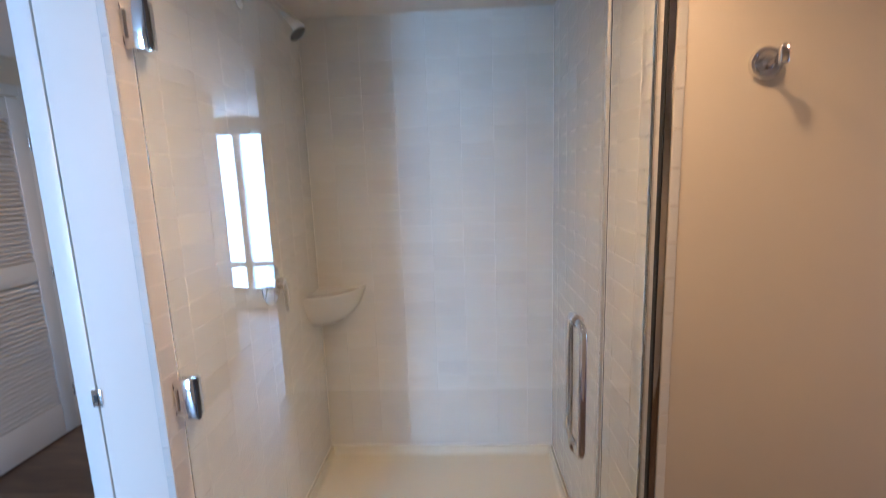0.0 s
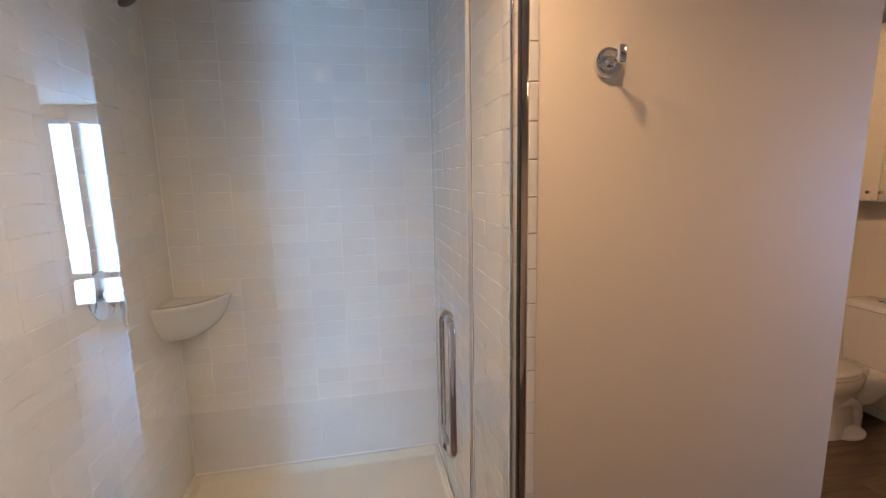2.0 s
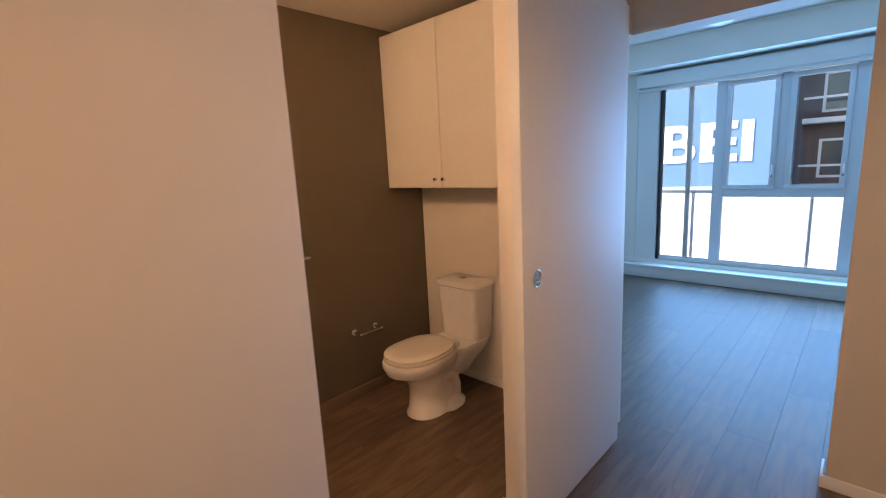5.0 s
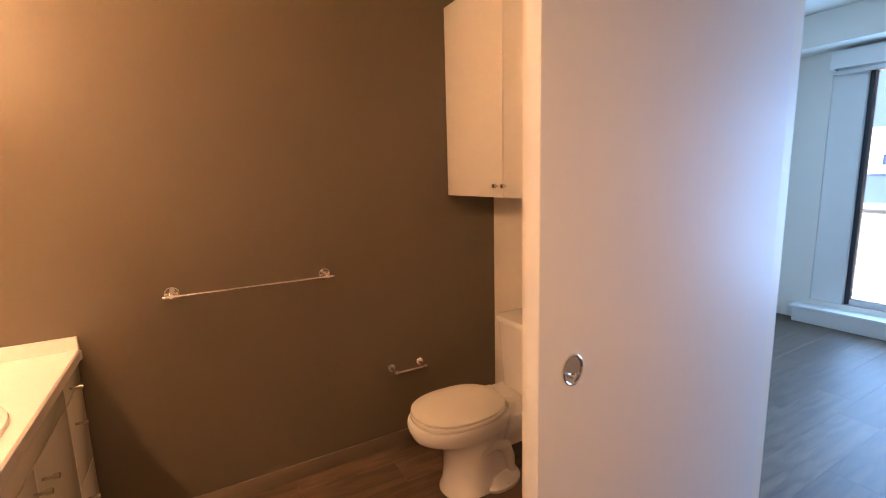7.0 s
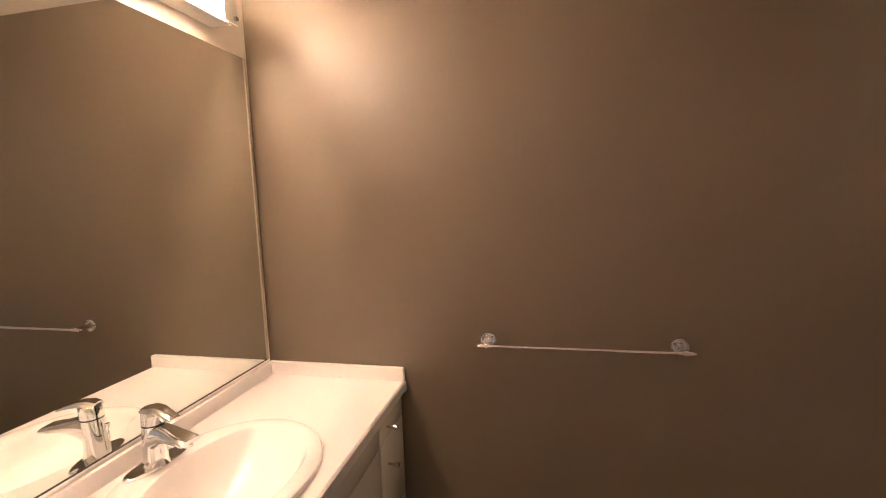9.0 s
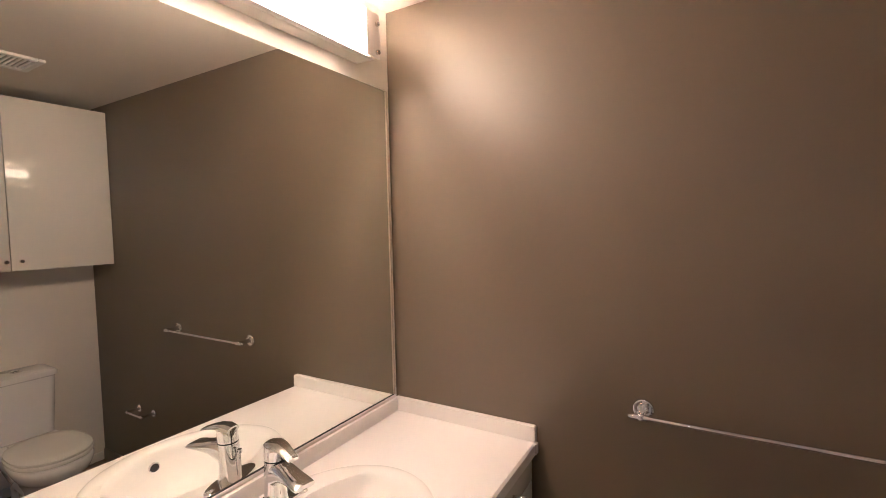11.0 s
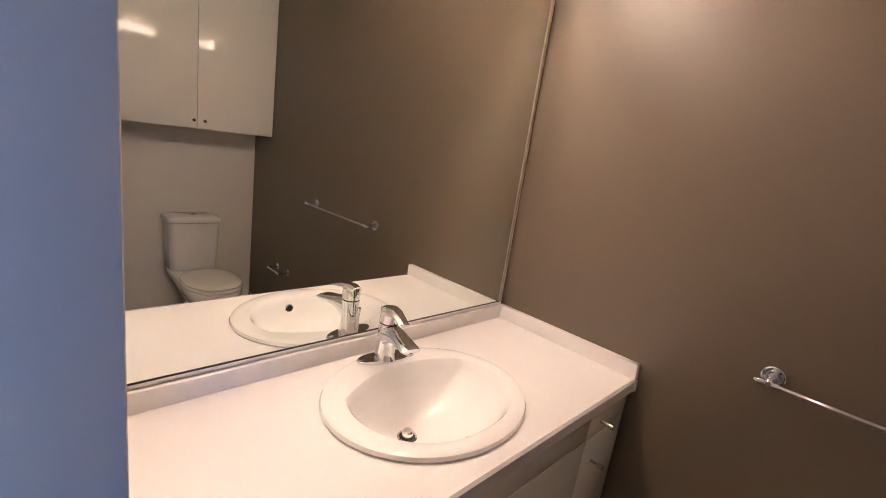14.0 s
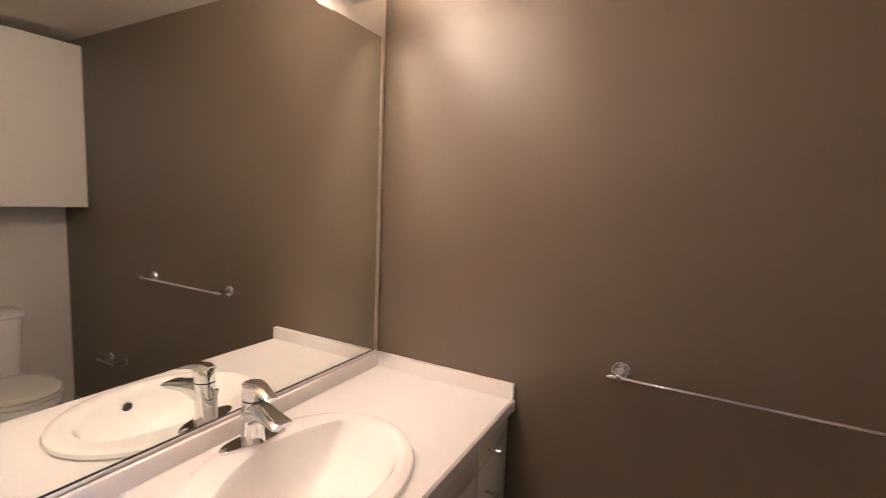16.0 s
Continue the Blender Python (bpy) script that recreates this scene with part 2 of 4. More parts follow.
slab("wall_hall_south", (-1.20, -2.0, 0, 3.34, -1.90, CH), mat=PAINT, label="cream painted hall wall", bevel=0.004)
slab("wall_passage", (-2.06, -2.70, 0, -1.94, -0.62, CH), mat=PAINT_LIGHT, label="white painted passage wall", bevel=0.004)
slab("wall_entry", (-2.52, -0.62, 0, -2.40, 2.2, CH), mat=PAINT, label="cream painted entry wall")
slab("wall_entry_back", (-2.40, 2.08, 0, 0.64, 2.2, CH), mat=PAINT, label="cream painted entry end wall")
slab("wall_entry_return", (-4.2, -0.62, 0, -2.52, -0.50, CH), mat=PAINT, label="cream painted wall")
slab("wall_bedroom_west", (-4.2, -4.2, 0, -4.08, -0.62, CH), mat=PAINT_LIGHT, label="white bedroom wall")
slab("wall_living_north", (3.30, 1.58, 0, 6.9, 1.72, LC), mat=PAINT_LIGHT, label="white living room wall")
slab("wall_living_south", (3.34, -4.2, 0, 3.46, -2.0, LC), (3.46, -3.2, 0, 6.9, -3.08, LC), mat=PAINT_LIGHT, label="white living room wall")
# rear wall with a tall window
slab("wall_rear", (-4.08, -4.32, 0, -3.10, -4.20, CH), (-1.60, -4.32, 0, 3.34, -4.20, CH), (-3.10, -4.32, 2.14, -1.60, -4.20, CH),
     (-3.10, -4.32, 0, -1.60, -4.20, 0.10), mat=PAINT_LIGHT, label="white wall around the tall window")
# window wall of the living room
slab("wall_window", (6.62, 1.22, 0, 6.80, 1.60, LC), (6.62, -3.08, 2.16, 6.80, 1.22, LC), (6.62, -3.08, 0, 6.80, -2.2, 2.16),
     (6.62, -2.2, 0, 6.80, 1.22, 0.20), mat=PAINT_LIGHT, label="white wall around the living room window")
slab("beam_window", (6.30, -3.08, 2.36, 6.62, 1.60, LC), mat=PAINT_LIGHT, label="white soffit above the window")
slab("sill_living", (6.50, -3.08, 0, 6.62, 1.30, 0.13), (6.47, -3.08, 0.13, 6.64, 1.32, 0.155), mat=TRIM, label="white boxed window sill", bevel=0.003)

# ---- baseboards and trims ----


def board(*b, mat=TRIM):
    return slab("baseboard", b, mat=mat, label="low painted baseboard", bevel=0.002)


TAUPE_TRIM = material("taupe baseboard paint", (0.20, 0.15, 0.105), 0.4, spread=0.04, scale=5)
board(1.36, Y1 - 0.012, 0, 3.203, Y1 - 0.002, 0.075, mat=TAUPE_TRIM)
board(3.203, 0.178, 0, 3.213, Y1 - 0.014, 0.055)
board(2.390, 0.167, 0, 3.20, 0.177, 0.055)
board(2.364, 0.055, 0, 2.374, 0.177, 0.055)
board(3.328, -1.898, 0, 3.338, -0.782, 0.055)
board(3.328, -0.782, 0, 3.470, -0.772, 0.055)
board(0.64, -0.012, 0, 1.500, -0.002, 0.055)
board(-1.19, -1.898, 0, 3.32, -1.888, 0.055)
board(-1.938, -2.70, 0, -1.928, -0.62, 0.06)
board(-2.398, -0.60, 0, -2.388, 0.62, 0.08)
board(3.32, 1.568, 0, 6.46, 1.578, 0.06)
board(-1.60, -4.198, 0, 3.3, -4.188, 0.08)
slab("trim_jamb", (-0.83, 0.0, 0, -0.778, 0.0115, CH), mat=TRIM, label="white painted jamb strip", bevel=0.002)

# ---- shower ----


def strike_plate():
    t = thing("strike_plate", pose(-0.775, -0.001, 1.0), "small chrome strike plate on the white jamb", "strike plate")
    bm = box(B(), -0.013, -0.003, -0.022, 0.013, 0.0, 0.022, 0.002)
    part("plate", bm, CHROME, t)
    # Dark block stands for the shade inside the latch opening.
    part("latch_hole", box(B(), -0.006, -0.0045, -0.010, 0.004, -0.0032, 0.010), DARK, t)
    for z in (-0.016, 0.016):
        part("screw", tube(B(), (0, -0.005, z), (0, -0.003, z), 0.0028, n=10), NICKEL, t)


strike_plate()


def shower_pan():
    t = thing("shower_pan", pose(0, 0, 0), "cream acrylic shower pan with a raised rim", "shower pan", kind="structure")
    # floor with a coved upstand on three sides
    bm = B()
    x0, x1, y0, y1 = -0.6055, 0.5725, 0.04, 1.1985

    def loop(d, z):
        return [(x0 + d, y0, z), (x1 - d, y0, z), (x1 - d, y1 - d, z), (x0 + d, y1 - d, z)]

    loft(bm, [loop(0.0, 0.0), loop(0.0, 0.088), loop(0.003, 0.0905), loop(0.009, 0.0905), loop(0.012, 0.088)]
         + [loop(0.014 + 0.024 * (1 - math.cos(radians(a))), 0.068 - 0.022 * math.sin(radians(a))) for a in (0, 22, 45, 68, 90)])
    part("pan_floor", bm, PAN, t)
    part("threshold", box(B(), -0.606, -0.03, 0.0, 0.5725, 0.10, 0.118, 0.014, 3), PAN, t)
    d = thing("shower_drain", pose(0.018, 0.50, 0.046), "round chrome shower drain with dark holes", "drain")
    part("drain_ring", spin(B(), [(0.056, 0), (0.056, 0.003), (0.052, 0.0055), (0.040, 0.005), (0.0395, 0.002)], 36), CHROME, d)
    part("drain_grate", spin(B(), [(0.039, 0.001), (0.039, 0.0032)], 30), NICKEL, d)
    for ring, n in ((0.0, 1), (0.012, 6), (0.024, 12)):
        for k in range(n):
            a = 2 * math.pi * k / n
            # Dark disc on the grate, coloured as the shade of a hole.
            part("drain_hole", spin(B(), [(0.0042, 0.0033), (0.0042, 0.0037)], 8, (ring * math.cos(a), ring * math.sin(a), 0)), DARK, d)


shower_pan()


def glass_hinge(door, z):
    h = part("hinge", box(B(), -0.609, 0.036, z - 0.045, -0.606, 0.076, z + 0.045, 0.002), CHROME, door, "square chrome glass hinge")
    for y0, y1 in ((0.0355, 0.0485), (0.0635, 0.0765)):
        part("hinge_plate", box(B(), -0.6055, y0, z - 0.053, -0.552, y1, z + 0.053, 0.003), CHROME, h)
    part("hinge_pin", tube(B(), (-0.600, 0.040, z - 0.030), (-0.600, 0.040, z + 0.030), 0.0085, n=16), CHROME, h)
    part("gasket", box(B(), -0.5518, 0.0360, z - 0.054, -0.5485, 0.0484, z + 0.054), DARK, h)
    return h


def shower_door():
    t = thing("shower_door", pose(0, 0, 0), "frameless clear glass shower door with chrome hinges, closed", "shower door")
    p = part("pane", box(B(), -0.600, 0.0505, 0.125, 0.464, 0.0605, 2.05, 0.0012, 1), GLASS, t)
    p.visible_shadow = False
    glass_hinge(t, 1.872)
    glass_hinge(t, 0.972)
    for side, name in ((-1, "handle_front"), (1, "handle_back")):
        y0 = 0.0555 + side * 0.005
        y1 = 0.0555 + side * 0.062
        r = 0.024
        pts = [(0.408, y0, 0.832), (0.408, y1 - side * r, 0.832)]
        pts += [(0.408, y1 - side * r + side * r * math.sin(radians(a)), 0.832 + r - r * math.cos(radians(a))) for a in (22, 45, 68, 90)]
        pts += [(0.408, y1 - side * r + side * r * math.cos(radians(a)), 1.158 - r + r * math.sin(radians(a))) for a in (0, 22, 45, 68, 90)]
        pts += [(0.408, y0, 1.158)]
        h = part(name, sweep(B(), pts, 0.0098, 18), CHROME, t, "tubular chrome pull handle")
        for z in (0.832, 1.158):
            part("rosette", tube(B(), (0.408, y0 - side * 0.004, z), (0.408, y0 + side * 0.005, z), 0.0155, n=24), CHROME, h)
    part("seal_strip", box(B(), 0.4645, 0.0510, 0.125, 0.4700, 0.0600, 2.05), material("clear vinyl seal", (0.45, 0.46, 0.44), 0.25), t)


shower_door()


def fixed_panel():
    t = thing("shower_side_panel", pose(0, 0, 0), "narrow fixed clear glass panel beside the shower door", "glass panel")
    p = part("pane", box(B(), 0.4745, 0.0505, 0.120, 0.5655, 0.0605, 2.05, 0.0012, 1), GLASS, t)
    p.visible_shadow = False
    part("wall_channel", box(B(), 0.5705, -0.0015, 0.119, 0.5855, 0.0150, 2.05, 0.0015), material("polished steel", (0.55, 0.52, 0.49), 0.10, metal=1.0, spread=0.05, scale=30), t, "polished metal wall channel")
    part("gasket", box(B(), 0.5672, 0.0000, 0.119, 0.5702, 0.0150, 2.05), DARK, t)
    part("glass_bracket", box(B(), 0.5660, 0.0470, 0.119, 0.5735, 0.0640, 2.05, 0.0015), NICKEL, t)
    part("bottom_channel", box(B(), 0.4745, 0.0445, 0.1185, 0.5655, 0.0665, 0.140, 0.0015), CHROME, t)


fixed_panel()


def shower_head():
    t = thing("wall_shower", pose(-0.608, 0.62, 2.135), "chrome shower head on a bent wall arm", "shower")
    part("flange", loft(B(), [[(x, r * math.cos(2 * math.pi * k / 28), r * math.sin(2 * math.pi * k / 28)) for k in range(28)]
                             for x, r in ((0.0005, 0.031), (0.004, 0.031), (0.010, 0.022), (0.013, 0.012))]), CHROME, t)
    pts = [(0.004, 0, 0), (0.05, 0, 0.002), (0.09, 0, -0.008), (0.12, 0, -0.030), (0.145, 0, -0.055)]
    part("arm", sweep(B(), pts, 0.0095), CHROME, t)
    d = Vector((0.62, 0, -0.78)).normalized()
    o = Vector((0.142, 0, -0.053))
    q = d.to_track_quat("Z", "Y").to_matrix()
    rings = []
    for s, r in ((0, 0.012), (0.008, 0.017), (0.022, 0.016), (0.030, 0.018), (0.062, 0.034), (0.082, 0.037), (0.090, 0.036)):
        rings.append([o + d * s + q @ Vector((r * math.cos(2 * math.pi * k / 28), r * math.sin(2 * math.pi * k / 28), 0)) for k in range(28)])
    head = part("spray_head", loft(B(), rings), CHROME, t)
    rings = [[o + d * s + q @ Vector((r * math.cos(2 * math.pi * k / 28), r * math.sin(2 * math.pi * k / 28), 0)) for k in range(28)]
             for s, r in ((0.0902, 0.031), (0.0915, 0.030))]
    part("spray_face", loft(B(), rings), DARK, head)


shower_head()


def shower_valve():
    t = thing("shower_valve", pose(-0.608, 0.655, 1.125), "round chrome shower valve with a lever", "shower valve")
    n = 40
    part("escutcheon", loft(B(), [[(x, r * math.cos(2 * math.pi * k / n), r * math.sin(2 * math.pi * k / n)) for k in range(n)]
                                 for x, r in ((0.0005, 0.082), (0.004, 0.081), (0.009, 0.070), (0.012, 0.035))]), CHROME, t)
    part("valve_body", loft(B(), [[(x, r * math.cos(2 * math.pi * k / n), r * math.sin(2 * math.pi * k / n)) for k in range(n)]
                                 for x, r in ((0.010, 0.027), (0.045, 0.024), (0.056, 0.020), (0.060, 0.010))]), CHROME, t)
    part("lever", sweep(B(), [(0.050, 0, 0.004), (0.060, -0.006, -0.020), (0.066, -0.016, -0.050), (0.068, -0.028, -0.080), (0.074, -0.036, -0.098)],
                        [0.012, 0.012, 0.0095, 0.0075, 0.006]), CHROME, t)


shower_valve()


def corner_shelf():
    t = thing("corner_soap_shelf", pose(-0.608, 1.20, 0.967), "white ceramic corner soap shelf set in tile", "soap shelf")
    n = 18

    def fan(r, z):
        return [(-0.003, 0.003, z)] + [(-0.003 + r * math.sin(radians(90 * k / n)), 0.003 - r * math.cos(radians(90 * k / n)), z) for k in range(n + 1)]

    bm = loft(B(), [fan(0.060, -0.182), fan(0.125, -0.160), fan(0.178, -0.122), fan(0.212, -0.078), fan(0.232, -0.030), fan(0.240, -0.012), fan(0.246, 0.004), fan(0.243, 0.012), fan(0.236, 0.014),
                    fan(0.226, 0.012), fan(0.214, 0.004), fan(0.150, 0.002)])
    part("shelf_body", bm, TILE, t)


corner_shelf()

# ---- hall ----


def robe_hook():
    t = thing("robe_hook", pose(0.766, 0, 1.716), "polished chrome robe hook on the cream wall", "robe hook")
    n = 32

    def ring(y, r, z=0.0):
        return [(r * math.cos(2 * math.pi * k / n), y, z + r * math.sin(2 * math.pi * k / n)) for k in range(n)]

    part("rosette", loft(B(), [ring(-0.0005, 0.033), ring(-0.006, 0.033), ring(-0.010, 0.031), ring(-0.0115, 0.026), ring(-0.0095, 0.022)]), CHROME, t)
    part("collar", loft(B(), [ring(-0.009, 0.014), ring(-0.015, 0.013), ring(-0.019, 0.008)]), CHROME, t)
    part("post", sweep(B(), [(0, -0.012, 0), (0, -0.035, 0.001), (0, -0.052, 0.004)], [0.006, 0.0052, 0.006]), CHROME, t)
    part("prong", box(B(), -0.009, -0.063, -0.012, 0.009, -0.049, 0.024, 0.0045, 3), CHROME, t)


robe_hook()


def ceiling_light(m, label, r=0.075):
    t = thing("ceiling_light", m, label, "ceiling light")
    part("trim_ring", spin(B(), [(r, 0), (r, -0.006), (r * 0.93, -0.012), (r * 0.80, -0.010), (r * 0.78, 0)], 40), TRIM, t)
    part("lens", spin(B(), [(r * 0.76, -0.001), (r * 0.74, -0.006), (r * 0.5, -0.009)], 32), LENS, t)
    return t


ceiling_light(pose(-0.02, -0.30, CH), "round lit downlight in the hall ceiling", 0.055)
# Lens of the added lamp that shapes the hook's shadow.
ceiling_light(pose(0.36, -0.32, CH), "round lit downlight in the hall ceiling", 0.030)
ceiling_light(pose(1.70, -1.00, CH), "round lit downlight in the hall ceiling", 0.055)
# Fixture added to go with the unseen entry source.
ceiling_light(pose(-1.60, 0.75, CH), "unseen round lit downlight added in the entry ceiling", 0.034)


def louvre_door():
    t = thing("louvre_door", pose(-2.40, 0.0, 0.0), "white painted louvred closet door, closed", "door")
    y0, y1, z1 = 0.76, 1.545, 2.03
    for a, b in ((y0, y0 + 0.085), (y1 - 0.085, y1)):
        part("stile", box(B(), 0.002, a, 0.012, 0.034, b, z1, 0.003), DOOR_WHITE, t)
    for a, b in ((0.012, 0.215), (0.985, 1.105), (z1 - 0.115, z1)):
        part("rail", box(B(), 0.003, y0 + 0.085, a, 0.033, y1 - 0.085, b, 0.003), DOOR_WHITE, t)
    me = None
    for a, b in ((0.215, 0.985), (1.105, z1 - 0.115)):
        z = a + 0.018
        while z < b - 0.008:
            if me is None:
                bm = box(B(), -0.016, y0 + 0.086, -0.003, 0.016, y1 - 0.086, 0.003, 0.0012, 1)
                bmesh.ops.rotate(bm, verts=bm.verts, matrix=Matrix.Rotation(radians(38), 3, "Y"))
                slat = part("slat", bm, DOOR_WHITE, t)
                me = slat.data
            else:
                slat = new("slat", me)
                slat.parent = t
            slat.location = (0.0185, 0, z)
            z += 0.027
    for z in (0.264, 1.021, 1.782):
        part("hinge", tube(B(), (0.039, y1 + 0.004, z - 0.038), (0.039, y1 + 0.004, z + 0.038), 0.0062, n=12), NICKEL, t)
    for a, b, c, d in ((y1 + 0.012, y1 + 0.075, 0, 2.105), (y0 - 0.075, y0 - 0.012, 0, 2.105)):
        slab("trim_door", (-2.398, a, c, -2.382, b, d), mat=TRIM, label="white door casing", bevel=0.003)
    slab("trim_door", (-2.398, y0 - 0.012, 2.042, -2.382, y1 + 0.012, 2.105), mat=TRIM, label="white door casing", bevel=0.003)


louvre_door()


def sliding_door():
    t = thing("sliding_door", pose(0, 0, 0), "white flush sliding bathroom door, slid open", "door")
    part("door_leaf", box(B(), 2.280, 0.0, 0.012, 3.115, 0.040, 2.072, 0.003), DOOR_WHITE, t)
    c = (2.366, 1.014)
    n = 36

    def ring(y, rx, rz):
        return [(c[0] + rx * math.cos(2 * math.pi * k / n), y, c[1] + rz * math.sin(2 * math.pi * k / n)) for k in range(n)]

    p = part("pull_ring", loft(B(), [ring(-0.0005, 0.028, 0.033), ring(-0.004, 0.0275, 0.0325), ring(-0.005, 0.025, 0.030), ring(-0.0035, 0.0225, 0.0275), ring(-0.0008, 0.022, 0.027)], close=False),
             CHROME, t, "oval chrome finger pull")
    part("pull_cup", loft(B(), [ring(-0.0012, 0.0225, 0.0275), ring(-0.0008, 0.012, 0.015)]), NICKEL, p)
    part("pull_lip", sweep(B(), [(c[0] - 0.012, -0.003, c[1] - 0.010), (c[0], -0.006, c[1] - 0.014), (c[0] + 0.012, -0.003, c[1] - 0.010)], 0.004, 10), CHROME, p)
    r = thing("door_track", pose(0, 0, 0), "grey metal sliding door track along the wall", "door track")
    part("rail", box(B(), 1.50, 0.012, 2.082, 3.20, 0.030, 2.130, 0.002), NICKEL, r)
    part("fascia", box(B(), 1.50, 0.0305, 2.078, 3.20, 0.0585, 2.150, 0.002), TRIM, r)
    for x in (2.42, 3.02):
        part("hanger", box(B(), x - 0.03, 0.0, 2.0725, x + 0.03, 0.0115, 2.125, 0.002), NICKEL, r)


sliding_door()

# ---- bathroom: vanity ----
CT = 0.806  # counter top


def vanity():
    t = thing("vanity_cabinet", pose(0, 0, 0), "white vanity cabinet with doors and drawers", "vanity cabinet")
    x = 1.318
    for y0, y1 in ((0.123, 0.141), (1.365, 1.383)):
        part("side_panel", box(B(), 0.80, y0, 0.1005, x, y1, 0.766), LACQUER, t)
    part("bottom_panel", box(B(), 0.80, 0.1415, 0.1005, x, 1.3645, 0.118), LACQUER, t)
    part("front_rail", box(B(), x - 0.018, 0.1415, 0.690, x, 1.3645, 0.766), LACQUER, t)
    part("toe_kick", box(B(), 0.80, 0.123, 0.0, 1.26, 1.383, 0.10), DARK, t)

    def front(name, y0, y1, z0, z1, knobs=()):
        f = part(name, box(B(), x + 0.001, y0, z0, x + 0.019, y1, z1, 0.0022, 2), LACQUER, t)
        for y, z in knobs:
            k = part("knob", tube(B(), (x + 0.019, y, z), (x + 0.046, y, z), 0.0045, n=14), NICKEL, f, "satin nickel bar knob")
            part("knob_head", tube(B(), (x + 0.043, y, z), (x + 0.056, y, z), 0.0078, n=16), NICKEL, k)

    g = 0.0035
    front("drawer_front", 1.160 + g, 1.383, 0.700, 0.764, ((1.225, 0.734),))
    front("drawer_front", 1.160 + g, 1.383, 0.400, 0.700 - g, ((1.222, 0.608),))
    front("drawer_front", 1.160 + g, 1.383, 0.105, 0.400 - g, ((1.222, 0.330),))
    front("false_front", 0.46 + g, 1.160 - g, 0.700, 0.764)
    front("cabinet_door", 0.46 + g, 0.810 - g, 0.105, 0.700 - g, ((0.775, 0.64),))
    front("cabinet_door", 0.810 + g, 1.160 - g, 0.105, 0.700 - g, ((0.845, 0.64),))
    front("drawer_front", 0.125, 0.46 - g, 0.700, 0.764)
    front("drawer_front", 0.125, 0.46 - g, 0.400, 0.700 - g)
    front("drawer_front", 0.125, 0.46 - g, 0.105, 0.400 - g)
    c = thing("countertop", pose(0, 0, 0), "cream laminate countertop with low backsplash", "countertop")
    # slab with an oval cut for the basin
    cx, cy, a, b, n = 1.065, 0.798, 0.200, 0.248, 64
    bm = B()
    top, low = [], []
    X0, X1, Y0, Y2 = 0.799, 1.340, 0.123, 1.427
    inner_t = [bm.verts.new((cx + a * math.cos(2 * math.pi * k / n), cy + b * math.sin(2 * math.pi * k / n), CT)) for k in range(n)]
    inner_b = [bm.verts.new((v.co.x, v.co.y, CT - 0.038)) for v in inner_t]

    def edge(k):
        ax, ay = math.cos(2 * math.pi * k / n), math.sin(2 * math.pi * k / n)
        s = min([((X1 if ax > 0 else X0) - cx) / ax if abs(ax) > 1e-6 else 9, ((Y2 if ay > 0 else Y0) - cy) / ay if abs(ay) > 1e-6 else 9])
        return cx + s * ax, cy + s * ay

    corners = [(X1, Y2), (X0, Y2), (X0, Y0), (X1, Y0)]
    outer = [edge(k) for k in range(n)]
    for q in corners:
        i = min(range(n), key=lambda k: (outer[k][0] - q[0]) ** 2 + (outer[k][1] - q[1]) ** 2)
        outer[i] = q
    front_in = 0.006
    outer_t = [bm.verts.new((min(x, X1 - front_in), y, CT)) for x, y in outer]
    outer_m = [bm.verts.new((x, y, CT - 0.006)) for x, y in outer]
    outer_b = [bm.verts.new((x, y, CT - 0.038)) for x, y in outer]
    for k in range(n):
        j = (k + 1) % n
        bm.faces.new((inner_t[k], outer_t[k], outer_t[j], inner_t[j]))
        bm.faces.new((outer_t[k], outer_m[k], outer_m[j], outer_t[j]))
        bm.faces.new((outer_m[k], outer_b[k], outer_b[j], outer_m[j]))
        bm.faces.new((outer_b[k], inner_b[k], inner_b[j], outer_b[j]))
        bm.faces.new((inner_b[k], inner_t[k], inner_t[j], inner_b[j]))
    part("counter_slab", bm, LAMINATE, c)
    part("backsplash", box(B(), 0.7995, 0.124, CT + 0.0005, 0.812, 1.408, 0.855, 0.002), LAMINATE, c)
    bm = B()
    prof = [(0.7995, CT + 0.0005), (0.7995, 0.855), (1.335, 0.855), (1.3375, 0.8525), (1.339, CT + 0.0005)]
    loft(bm, [[(x, y, z) for x, z in prof] for y in (1.408, 1.427)])
    part("side_splash", bm, LAMINATE, c)
    part("side_splash_return", box(B(), 1.3405, 1.405, CT - 0.038, 1.3435, 1.427, CT - 0.004, 0.001), LAMINATE, c)


vanity()


